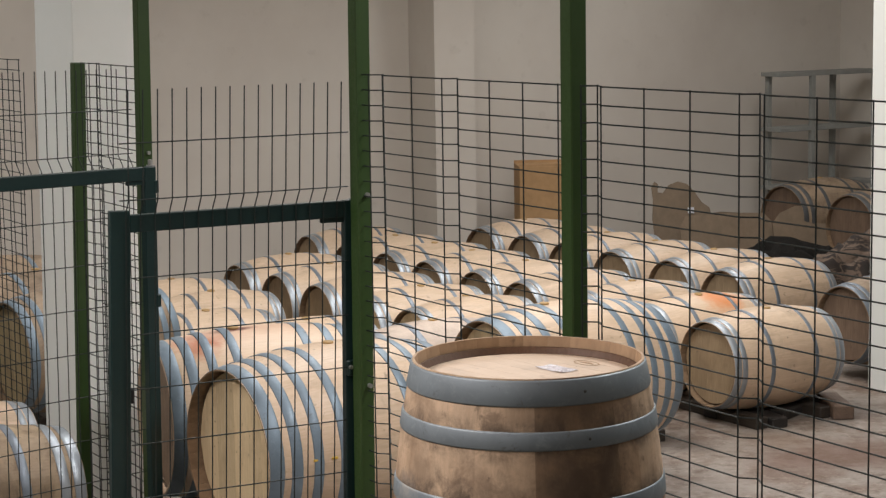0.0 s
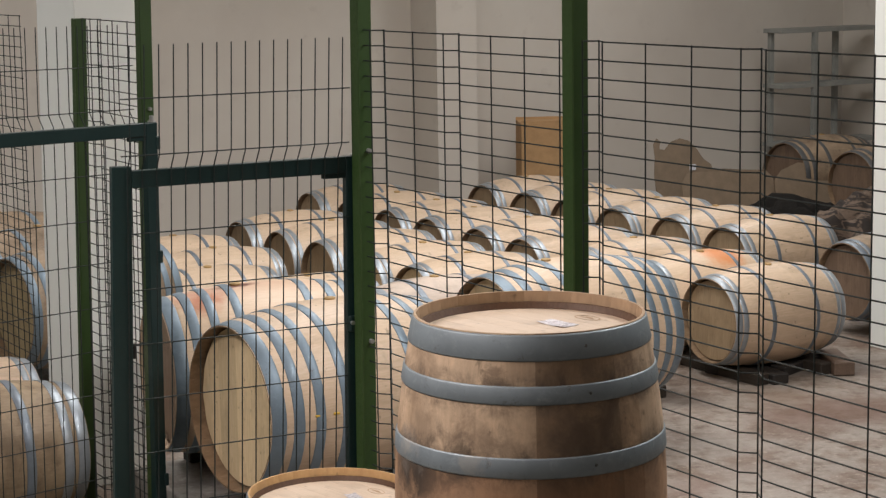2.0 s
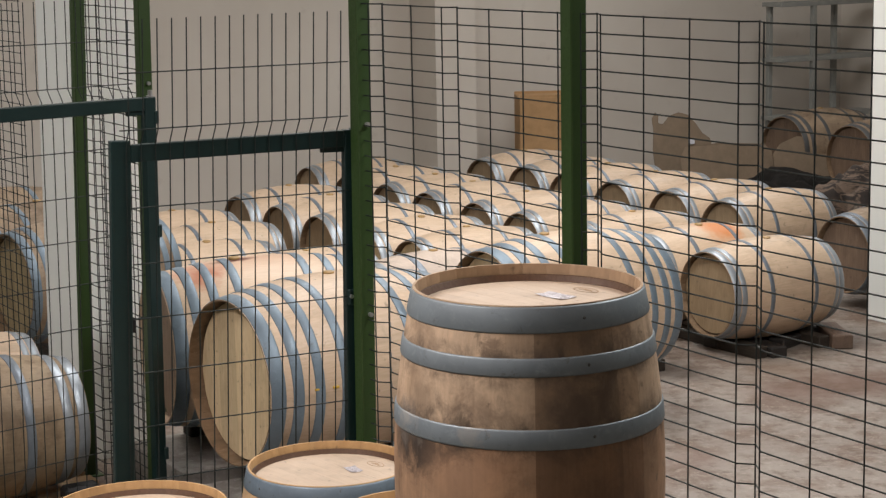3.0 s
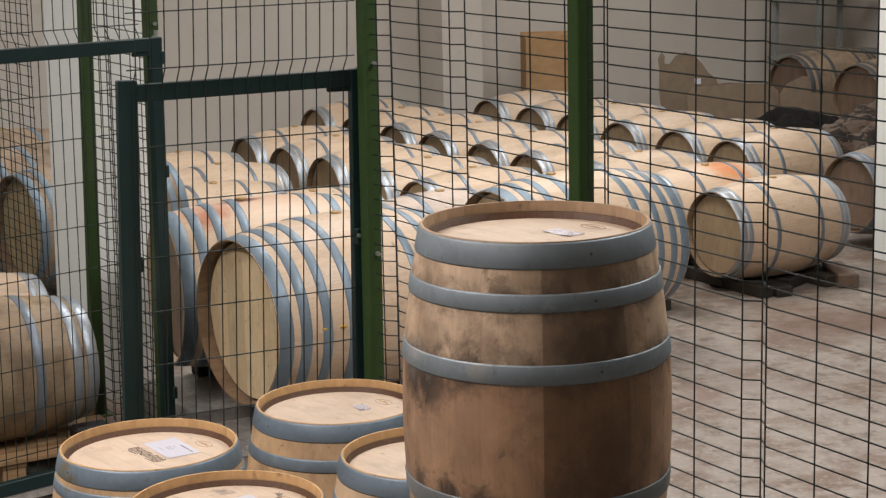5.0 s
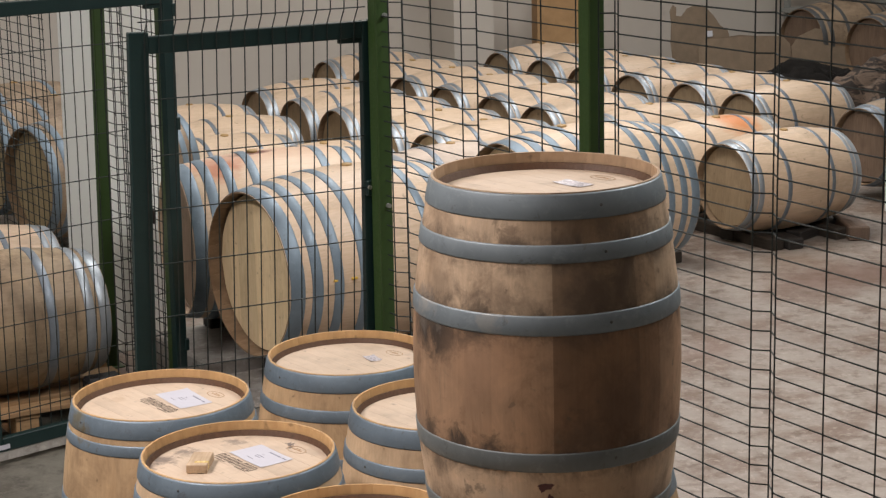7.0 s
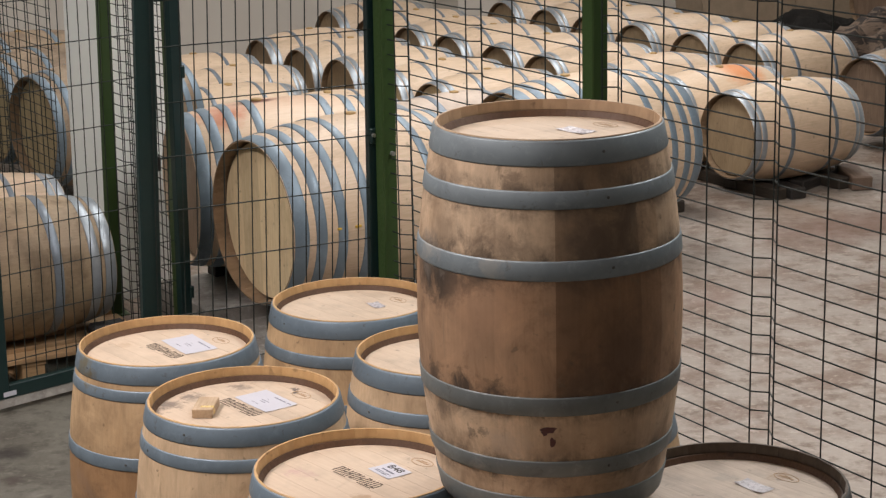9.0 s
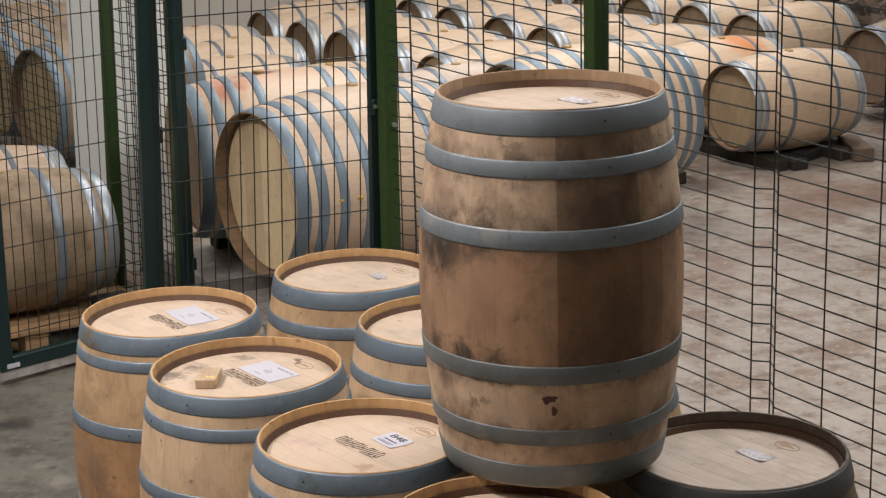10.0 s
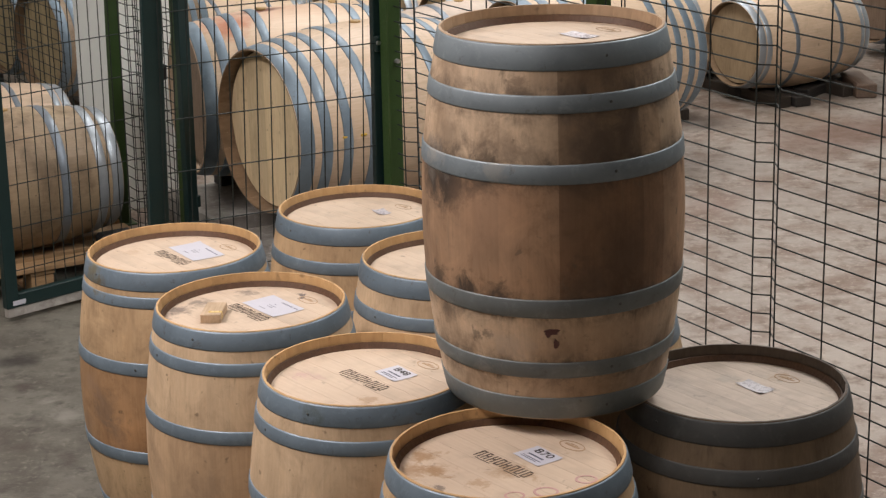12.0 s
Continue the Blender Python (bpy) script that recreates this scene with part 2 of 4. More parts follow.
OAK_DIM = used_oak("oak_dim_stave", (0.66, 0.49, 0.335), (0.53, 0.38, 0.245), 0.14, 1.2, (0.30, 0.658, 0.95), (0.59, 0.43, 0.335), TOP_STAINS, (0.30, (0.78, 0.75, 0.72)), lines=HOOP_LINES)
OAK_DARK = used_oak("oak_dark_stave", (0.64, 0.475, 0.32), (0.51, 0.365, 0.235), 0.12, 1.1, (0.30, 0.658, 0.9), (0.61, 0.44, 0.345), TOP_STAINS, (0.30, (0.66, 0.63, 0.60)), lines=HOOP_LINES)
# dark barrel's staves: oak taken darker for the stacked barrel's shade
OAK_SHADE = used_oak("oak_shaded_stave", (0.24, 0.175, 0.112), (0.17, 0.12, 0.074), 0.15, 0.9)
SOOT, TEA, ROSE = (0.11, 0.09, 0.085), (0.36, 0.225, 0.12), (0.50, 0.33, 0.30)
HEAD_STAINS = [(-0.921, 5.370, 0.885, 0.045, SOOT, 0.75), (-0.962, 5.316, 0.885, 0.035, SOOT, 0.7), (-0.869, 5.443, 0.885, 0.045, SOOT, 0.7), (-1.000, 5.364, 0.885, 0.03, SOOT, 0.5),
               (-0.730, 5.531, 0.885, 0.035, SOOT, 0.55), (-0.662, 5.607, 0.885, 0.028, SOOT, 0.45), (-0.550, 5.495, 0.885, 0.014, SOOT, 0.9), (-0.548, 5.460, 0.885, 0.010, SOOT, 0.9),
               (-1.171, 6.014, 0.885, 0.035, TEA, 0.35), (-0.492, 4.779, 0.885, 0.032, ROSE, 0.7), (-0.444, 4.768, 0.885, 0.025, ROSE, 0.4), (-0.294, 4.574, 0.885, 0.030, TEA, 0.55),
               (-0.133, 4.191, 0.885, 0.045, TEA, 0.95), (-0.110, 4.104, 0.885, 0.050, TEA, 0.95), (-0.158, 4.106, 0.885, 0.045, TEA, 0.8), (0.067, 4.095, 0.885, 0.055, TEA, 0.7),
               (0.133, 4.039, 0.885, 0.026, TEA, 0.6), (-0.003, 4.015, 0.885, 0.030, TEA, 0.6), (-0.096, 3.988, 0.885, 0.016, SOOT, 0.7), (0.236, 4.206, 0.885, 0.018, TEA, 0.6),
               (0.833, 4.686, 0.885, 0.035, TEA, 0.6), (0.697, 4.680, 0.885, 0.03, ASH, 0.5)]
HEAD = wood("oak_head", (0.62, 0.50, 0.383), (0.575, 0.455, 0.342), grain=(2.5, 40, 40), spread=0.05, spots=HEAD_STAINS)
HEAD_CLEAN = wood("oak_head_clean", (0.62, 0.50, 0.383), (0.575, 0.455, 0.342), grain=(2.5, 40, 40), spread=0.05)
CHIME = wood("oak_chime", (0.60, 0.385, 0.185), (0.50, 0.305, 0.135), grain=(14, 14, 6), spread=0.06, relief=0.15)
CHIME_WORN = wood("oak_chime_worn", (0.47, 0.325, 0.20), (0.35, 0.235, 0.145), grain=(14, 14, 6), spread=0.07)
# lying barrels' chimes, browned to carry the shade inside the rim
CHIME_BROWN_SHADED = wood("oak_chime_brown_shaded", (0.30, 0.205, 0.125), (0.20, 0.13, 0.075), grain=(14, 14, 6), spread=0.15)
CROZE = wood("dirty_shaded_groove", (0.13, 0.065, 0.032), (0.08, 0.038, 0.018), spread=0.1)
HEAD_GREY = wood("oak_head_weathered", (0.66, 0.555, 0.465), (0.55, 0.455, 0.37), grain=(2.5, 40, 40), spread=0.12, spots=HEAD_STAINS)
# dark barrel's chime: brown stain, deepened in colour for the shade
CHIME_DEEP_SHADE = wood("oak_chime_deep_shade", (0.115, 0.085, 0.062), (0.07, 0.05, 0.036), grain=(14, 14, 6), spread=0.12)
# heads of the lying rows, browner than the standing ones
HEAD_MIDBROWN = wood("oak_head_midbrown", (0.45, 0.335, 0.21), (0.34, 0.245, 0.148), grain=(2.5, 40, 40), spread=0.14)
HEAD_OLIVE = wood("oak_head_olive", (0.50, 0.40, 0.235), (0.38, 0.29, 0.16), grain=(2.5, 30, 30), spread=0.15)
# stained cask's head: a darker copy that holds the shade on it
HEAD_IN_SHADE = wood("oak_head_in_shade", (0.34, 0.245, 0.175), (0.25, 0.175, 0.12), grain=(2.5, 40, 40), spread=0.15)
# brown heads with the far barrels' shade mixed into the colour
HEAD_SHADED = wood("oak_head_shaded", (0.24, 0.165, 0.115), (0.15, 0.10, 0.068), grain=(2.5, 40, 40), spread=0.2)
OFFCUT = wood("oak_offcut", (0.58, 0.44, 0.30), (0.46, 0.33, 0.21), grain=(2.5, 40, 40), spread=0.1)
PINE = wood("pine_pallet", (0.55, 0.36, 0.19), (0.36, 0.22, 0.11), grain=(2.5, 40, 40), spread=0.35)
HOOP = zinc("galvanised_hoop", (0.195, 0.258, 0.315), 0.48, 0.3)
HOOP_OLD = zinc("dusty_galvanised_hoop", (0.248, 0.296, 0.325), 0.50, 0.3)
# lower hoops of the top barrel, darker than its upper ones
HOOP_DARKER = zinc("darker_galvanised_hoop", (0.182, 0.205, 0.208), 0.56, 0.25)
# dull rivets, and the dark barrel's hoops with shade in their colour
HOOP_SHADED_DULL = zinc("shaded_dull_hoop", (0.105, 0.110, 0.110), 0.58, 0.25)
HOOP_NEW = paint("new_galvanised_hoop", (0.165, 0.195, 0.23), 0.42, 0.4, 0.35)
HOOP_DULL = paint("dull_iron_hoop", (0.085, 0.088, 0.09), 0.6, 0.3, 0.3)
HOOP_SHINY = paint("bright_hoop", (0.29, 0.325, 0.36), 0.40, 0.55, 0.3)
GREEN = paint("green_paint", (0.026, 0.058, 0.013), 0.42, 0.0, 0.1)
TEAL = paint("dark_teal_paint", (0.004, 0.021, 0.021), 0.40, 0.0, 0.1)
WIRE = paint("dark_green_wire", (0.007, 0.013, 0.012), 0.5)
STEEL = paint("zinc_steel", (0.45, 0.46, 0.46), 0.35, 0.8)
BLACK = paint("black_rubber", (0.015, 0.015, 0.016), 0.6)
GREYM = paint("grey_rack", (0.14, 0.14, 0.137), 0.5, 0.2)
CARD = paint("brown_cardboard", (0.21, 0.158, 0.108), 0.8)
CARD_O = paint("orange_cardboard", (0.42, 0.26, 0.125), 0.8)
PAPER = paint("white_paper", (0.53, 0.535, 0.60), 0.55, 0.0, 0.05)
PAPER_LOW = paint("label_paper", (0.66, 0.67, 0.72), 0.4, 0.0, 0.05)
INK = paint("black_ink", (0.03, 0.025, 0.022), 0.7)
STENCIL = paint("worn_stencil_ink", (0.075, 0.055, 0.042), 0.8, 0.0, 0.6)
INK_GREY = paint("grey_ink", (0.10, 0.11, 0.15), 0.7)
INK_SOFT = paint("faded_ink", (0.38, 0.26, 0.16), 0.7)
PLASTIC = paint("clear_wrap", (0.47, 0.45, 0.48), 0.28)
SILICONE = paint("amber_bung", (0.36, 0.23, 0.09), 0.45)
INK_PALE = paint("pale_ink", (0.22, 0.23, 0.28), 0.7)
WINE_DARK = paint("dried_wine", (0.075, 0.026, 0.024), 0.6)
WINE_MARK = paint("faded_wine_mark", (0.47, 0.29, 0.27), 0.7)
YELLOW = paint("yellow_paint", (0.55, 0.36, 0.05), 0.6)
TAPE = paint("yellow_tape", (0.62, 0.46, 0.18), 0.25)
DARKWOOD = wood("dark_timber", (0.055, 0.043, 0.033), (0.028, 0.021, 0.016), grain=(40, 2.5, 40))
BLACKWOOD = wood("black_timber", (0.035, 0.030, 0.027), (0.015, 0.013, 0.012), grain=(2.5, 40, 40))
WOODBLOCK = wood("brown_timber", (0.22, 0.15, 0.11), (0.13, 0.085, 0.06), grain=(2.5, 40, 40))
TARP = paint("black_tarpaulin", (0.010, 0.009, 0.008), 0.88, 0.0, 0.25)
TARP.node_tree.nodes["Principled BSDF"].inputs["Specular IOR Level"].default_value = 0.1
SACK_NODES = Nodes("striped_sacking")
SACK_FOLD = SACK_NODES.noise(SACK_NODES.coords((1.5, 6, 6), shift=False), 1.6, 4.0, 0.6, 0.8)
SACK_NODES.set(Base_Color=SACK_NODES.ramp(SACK_FOLD, (0.34, (0.016, 0.012, 0.010)), (0.48, (0.030, 0.021, 0.016)), (0.53, (0.15, 0.105, 0.075)), (0.60, (0.13, 0.09, 0.065)), (0.64, (0.03, 0.022, 0.017)), (0.74, (0.30, 0.25, 0.20))), Roughness=0.85)
SACK = SACK_NODES.mat
SHELF = paint("grey_shelf_steel", (0.24, 0.25, 0.235), 0.6, 0.0)
# pale boards of the large casks; on the near rows paleness stands for light
HEAD_PALE = wood("oak_head_pale_lit", (0.82, 0.67, 0.43), (0.69, 0.53, 0.31), grain=(2.5, 30, 30), spread=0.22)
OAK_TAN = used_oak("oak_tan_stave", (0.37, 0.28, 0.18), (0.27, 0.198, 0.122), 0.12, 1.0)
OAK_ASH = used_oak("oak_ashen_stave", (0.60, 0.50, 0.42), (0.50, 0.40, 0.32), 0.12, 0.6)
# weathered oak of the stand's casks; shade tone for the brown ones
OAK_GREY = used_oak("oak_weathered_shaded_stave", (0.37, 0.28, 0.19), (0.25, 0.18, 0.12), 0.15, 1.0)


def spilt(name, centre, tint=(0.62, 0.22, 0.06), reach=0.22, drop=None, drop_tint=(0.13, 0.035, 0.025)):
    """New oak with a red wine spill round a place in the barrel's own frame, where the bung faces minus x."""
    n = Nodes(name)
    fine = n.noise(n.coords((40, 40, 2.5)), 3.0, 5.0, 0.6, 0.3)
    col = n.mix(n.ramp(fine, (0.3, 0.0), (0.75, 1.0)), (0.68, 0.525, 0.385), (0.56, 0.415, 0.28))
    here = n.node("ShaderNodeTexCoord").outputs["Object"]
    off = n.node("ShaderNodeVectorMath", operation="SUBTRACT")
    n.put(off.inputs[0], here)
    off.inputs[1].default_value = centre
    far = n.node("ShaderNodeVectorMath", operation="LENGTH")
    n.put(far.inputs[0], off.outputs[0])
    d = n.math("ADD", far.outputs["Value"], n.math("MULTIPLY", n.math("SUBTRACT", n.noise(n.coords((1, 1, 1)), 9.0, 5.0, 0.65), 0.5), 0.22))
    col = n.mix(n.ramp(d, (reach * 0.3, 0.95), (reach, 0.0)), col, tint)
    if drop:
        gap = n.node("ShaderNodeVectorMath", operation="SUBTRACT")
        n.put(gap.inputs[0], here)
        gap.inputs[1].default_value = drop
        squash = n.node("ShaderNodeVectorMath", operation="MULTIPLY")
        n.put(squash.inputs[0], gap.outputs[0])
        squash.inputs[1].default_value = (1.0, 2.6, 0.8)
        span = n.node("ShaderNodeVectorMath", operation="LENGTH")
        n.put(span.inputs[0], squash.outputs[0])
        pink = n.math("ADD", span.outputs["Value"], n.math("MULTIPLY", n.math("SUBTRACT", n.noise(here, 12.0, 5.0, 0.65), 0.5), 0.12))
        col = n.mix(n.ramp(pink, (0.12, 0.45), (0.50, 0.0)), col, (0.66, 0.40, 0.29))
        col = n.mix(n.ramp(pink, (0.05, 0.9), (0.11, 0.0)), col, drop_tint)
    n.set(Base_Color=col, Roughness=0.47)
    n.bump(fine, 0.12, 0.0015)
    return n.mat


OAK_SPILT, GREAT_STAIN = spilt("oak_wine_spill", (-0.32, -0.07, 0.60)), spilt("oak_cask_spill", (-0.425, -0.13, 0.20), (0.46, 0.13, 0.05), 0.17, (-0.445, -0.02, 0.40), (0.13, 0.035, 0.025))


def plaster():
    n = Nodes("white_plaster")
    w = n.coords((1, 1, 1), world_space=True, shift=False)
    a, b, c = n.noise(w, 0.5, 5.0, 0.6), n.noise(w, 5.0, 5.0, 0.6), n.noise(w, 60.0, 3.0, 0.6)
    col = n.mix(n.ramp(a, (0.3, 0.0), (0.75, 1.0)), (0.70, 0.665, 0.605), (0.58, 0.535, 0.48))
    col = n.mix(n.ramp(b, (0.62, 0.0), (0.8, 0.35)), col, (0.42, 0.38, 0.33))
    n.set(Base_Color=col, Roughness=0.85)
    n.bump(c, 0.25, 0.002)
    return n.mat


def concrete(name, pale, mid, dark, rust, spots=()):
    n = Nodes(name)
    w = n.coords((1, 1, 1), world_space=True, shift=False)
    a, b, c = n.noise(w, 0.9, 6.0, 0.65, 0.2), n.noise(w, 4.5, 6.0, 0.7, 0.1), n.noise(w, 70.0, 4.0, 0.7)
    col = n.mix(n.ramp(a, (0.32, 0.0), (0.72, 1.0)), pale, mid)
    col = n.mix(n.ramp(b, (0.52, 0.0), (0.72, 0.8)), col, dark)
    col = n.mix(n.ramp(n.noise(w, 1.7, 5.0, 0.7), (0.60, 0.0), (0.74, 0.6)), col, rust)
    col = n.mix(n.ramp(n.noise(w, 2.1, 5.0, 0.65, 0.2), (0.48, 0.0), (0.60, 0.85)), col, tuple(0.5 * (c + d) for c, d in zip(dark, rust)))
    col = n.mix(n.ramp(n.noise(w, 9.0, 6.0, 0.75, 0.1), (0.52, 0.0), (0.66, 0.65)), col, dark)
    col = n.mix(n.ramp(n.noise(w, 17.0, 5.0, 0.75, 0.2), (0.34, 0.6), (0.46, 0.0)), col, tuple(min(1.0, 1.35 * c) for c in pale))
    col = n.mix(n.ramp(n.noise(w, 28.0, 4.0, 0.7), (0.30, 0.55), (0.42, 0.0)), col, tuple(min(1.0, 1.25 * c) for c in pale))
    if spots:
        col = n.patches(col, spots, 0.12, 7.0)
    n.set(Base_Color=col, Roughness=n.ramp(b, (0.3, 0.42), (0.7, 0.75)))
    n.bump(n.math("ADD", n.math("MULTIPLY", b, 0.6), c), 0.25, 0.004)
    return n.mat


PLASTER = plaster()
# ruddy and dark tones of the floor patches
RUDDY, DARK_PATCH = (0.135, 0.072, 0.046), (0.055, 0.042, 0.034)
CAGE_SPOTS = [(2.12, 10.99, 0, 0.42, RUDDY, 0.75), (2.55, 11.17, 0, 0.45, RUDDY, 0.85), (2.10, 11.55, 0, 0.30, (0.19, 0.125, 0.085), 0.6), (2.85, 10.9, 0, 0.35, RUDDY, 0.6),
              (1.45, 11.5, 0, 0.30, DARK_PATCH, 0.7), (1.62, 9.75, 0, 0.25, (0.30, 0.265, 0.235), 0.5), (1.6, 10.48, 0, 0.30, (0.30, 0.265, 0.235), 0.5), (1.30, 9.55, 0, 0.22, (0.20, 0.13, 0.105), 0.5),
              (2.69, 12.4, 0, 0.40, DARK_PATCH, 0.6)]
AISLE_SPOTS = [(-1.97, 7.36, 0, 0.11, (0.028, 0.023, 0.020), 0.9), (-1.88, 7.05, 0, 0.05, DARK_PATCH, 0.8), (-1.74, 6.40, 0, 0.07, DARK_PATCH, 0.8), (-1.55, 6.31, 0, 0.05, DARK_PATCH, 0.8),
               (-1.62, 6.70, 0, 0.06, (0.24, 0.23, 0.20), 0.6), (-1.75, 6.9, 0, 0.05, (0.24, 0.23, 0.20), 0.5), (-1.85, 6.55, 0, 0.10, DARK_PATCH, 0.5)]
CONCRETE = concrete("stained_concrete", (0.300, 0.260, 0.224), (0.224, 0.186, 0.156), (0.122, 0.084, 0.062), (0.192, 0.124, 0.088), CAGE_SPOTS)
SLAB = concrete("pale_concrete_slab", (0.40, 0.385, 0.36), (0.32, 0.305, 0.28), (0.20, 0.185, 0.165), (0.25, 0.22, 0.19))
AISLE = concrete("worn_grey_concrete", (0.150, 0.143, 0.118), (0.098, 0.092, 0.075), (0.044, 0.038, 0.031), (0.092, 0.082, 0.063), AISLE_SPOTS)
COLUMN = paint("white_column_paint", (0.84, 0.87, 0.84), 0.6, 0.0, 0.05)


# ---------------- mesh helpers ----------------
def mesh_of(name, bm, material, smooth=False):
    bmesh.ops.recalc_face_normals(bm, faces=bm.faces)
    me = bpy.data.meshes.new(name)
    bm.to_mesh(me)
    bm.free()
    me.materials.append(material)
    if smooth:
        for p in me.polygons:
            p.use_smooth = True
    return me


def part(name, bm, material, parent, label="", smooth=False, m=None):
    """A bmesh, or a mesh made before, as one mesh object under a thing or a part."""
    me = bm if isinstance(bm, bpy.types.Mesh) else mesh_of(name, bm, material, smooth)
    ob = new(name, me)
    ob.parent = parent
    if m is not None:
        ob.matrix_basis = m
    return tagged(ob, label)


def empty(name, m, label, category, group="", kind=""):
    ob = new(name)
    ob.empty_display_size = 0.1
    ob.matrix_basis = m
    return tagged(ob, label, category, group, kind)


def solid(name, bm, material, m, label, category, kind="", smooth=False):
    ob = new(name, mesh_of(name, bm, material, smooth))
    ob.matrix_basis = m
    return tagged(ob, label, category, "", kind)


def box(lo, hi, bevel=0.0, bm=None):
    bm = bm or bmesh.new()
    lo, hi = Vector(lo), Vector(hi)
    made = bmesh.ops.create_cube(bm, size=1.0, matrix=Matrix.LocRotScale((lo + hi) / 2, None, hi - lo))
    if bevel:
        edges = list({e for v in made["verts"] for e in v.link_edges})
        bmesh.ops.bevel(bm, geom=edges, offset=bevel, segments=1, affect="EDGES")
    return bm


def tube(points, r, sides=6, bm=None):
    """A round wire through the points."""
    bm = bm or bmesh.new()
    pts = [Vector(p) for p in points]
    rings = []
    for i, p in enumerate(pts):
        d = (pts[min(i + 1, len(pts) - 1)] - pts[max(i - 1, 0)]).normalized()
        a = d.orthogonal().normalized() if not rings else side - d * side.dot(d)
        side = a.normalized()
        b = d.cross(side)
        rings.append([bm.verts.new(p + (side * math.cos(k * math.tau / sides) + b * math.sin(k * math.tau / sides)) * r) for k in range(sides)])
    for p, q in zip(rings, rings[1:]):
        for k in range(sides):
            bm.faces.new((p[k], p[(k + 1) % sides], q[(k + 1) % sides], q[k]))
    bm.faces.new(rings[0][::-1])
    bm.faces.new(rings[-1])
    return bm


def revolve(profile, sides=48, closed=True, bm=None):
    """A solid ring or body from (radius, z) points turned about z."""
    bm = bm or bmesh.new()
    rings = [[bm.verts.new((r * math.cos(k * math.tau / sides), r * math.sin(k * math.tau / sides), z)) for k in range(sides)] for r, z in profile]
    pairs = list(zip(rings, rings[1:])) + ([(rings[-1], rings[0])] if closed else [])
    for p, q in pairs:
        for k in range(sides):
            bm.faces.new((p[k], p[(k + 1) % sides], q[(k + 1) % sides], q[k]))
    if not closed:
        bm.faces.new(rings[0][::-1])
        bm.faces.new(rings[-1])
    return bm


def disc(r, z0, z1, sides=40, bm=None):
    return revolve([(r, z0), (r, z1)], sides, False, bm)


# ---------------- barrels ----------------
class Barrel:
    """Measures of one kind of barrel: height, radius at the ends and at the belly, hoops as (from, to) counted from the nearer end."""

    def __init__(self, h, rh, rb, hoops, staves=28, foot=0.0):
        self.h, self.rh, self.rb, self.hoops, self.staves, self.foot = h, rh, rb, hoops, staves, foot

    def r(self, z):
        mid = self.h / 2 - self.foot
        return self.rb - (self.rb - self.rh) * ((z - mid) / (self.h - mid if z > mid else mid)) ** 2

    def stave_mesh(self, material, steps=14, across=4):
        """One stave standing at angle 0."""
        bm, half, th = bmesh.new(), math.pi / self.staves, 0.027
        rows = []
        for i in range(steps + 1):
            z = self.h * i / steps
            r, edge = self.r(z), 0.00003
            ring = [((r - edge), -half * 1.0)]
            ring += [(r, half * (-0.9 + 1.8 * j / across)) for j in range(across + 1)]
            ring += [((r - edge), half * 1.0)]
            t = th if 0 < i < steps else 0.005
            ring += [(r - t, half * 0.999), (r - t, -half * 0.999)]
            rows.append([bm.verts.new((q * math.cos(a), q * math.sin(a), z)) for q, a in ring])
        n = len(rows[0])
        for p, q in zip(rows, rows[1:]):
            for k in range(n):
                face = bm.faces.new((p[k], p[(k + 1) % n], q[(k + 1) % n], q[k]))
                face.material_index = 1 if k == n - 2 else 0
        bm.faces.new(rows[0][::-1]).material_index = 1
        bm.faces.new(rows[-1]).material_index = 1
        me = mesh_of("stave", bm, material)
        me.materials.append(CHIME_BROWN_SHADED if material in (OAK, OAK_GREY, OAK_ASH, OAK_TAN) else CHIME_WORN if material in (OAK_OLD, OAK_DIM, OAK_DARK) else CHIME_DEEP_SHADE if material is OAK_SHADE else CHIME)
        return me

    def body_mesh(self, material, sides=56, steps=12):
        """The staves of a barrel that stays far off, with their joints, joined."""
        bm, rows = bmesh.new(), []
        for i in range(steps + 1):
            z = self.h * i / steps
            r = self.r(z)
            rows.append([(r - (0.002 if k % 2 else 0.0), z) for k in range(sides)])
        rows.append([(self.rh - 0.009, self.h)] * sides)
        rows.append([(self.rh - 0.022, self.h - 0.05)] * sides)
        rows.insert(0, [(self.rh - 0.009, 0.0)] * sides)
        rows.insert(0, [(self.rh - 0.022, 0.05)] * sides)
        verts = [[bm.verts.new((r * math.cos(k * math.tau / sides), r * math.sin(k * math.tau / sides), z)) for k, (r, z) in enumerate(row)] for row in rows]
        for p, q in zip(verts, verts[1:]):
            for k in range(sides):
                bm.faces.new((p[k], p[(k + 1) % sides], q[(k + 1) % sides], q[k]))
        return mesh_of("body", bm, material, True)

    def hoop_bm(self, z0, z1, sides=56):
        zs = [z0, z0 + 0.004, (z0 + z1) / 2, z1 - 0.004, z1]
        out = [(self.r(z) + d, z) for z, d in zip(zs, (0.0014, 0.0036, 0.0034, 0.0036, 0.0014))]
        inn = [(self.r(z) - 0.001, z) for z in reversed(zs)]
        return revolve(out + inn, sides)

    def spans(self):
        return [(max(a - self.foot, 0.0) + 0.003, b - self.foot if a else b) for a, b in self.hoops] + [(self.h - b, self.h - a - 0.003) for a, b in self.hoops]

    def board_bms(self, count, recess, thick=0.022):
        """The boards of one end, cut from a disc, in local x (along) and y (across)."""
        r, made = self.rh - 0.0185, []
        cuts = [-r + 2 * r * k / count for k in range(count + 1)]
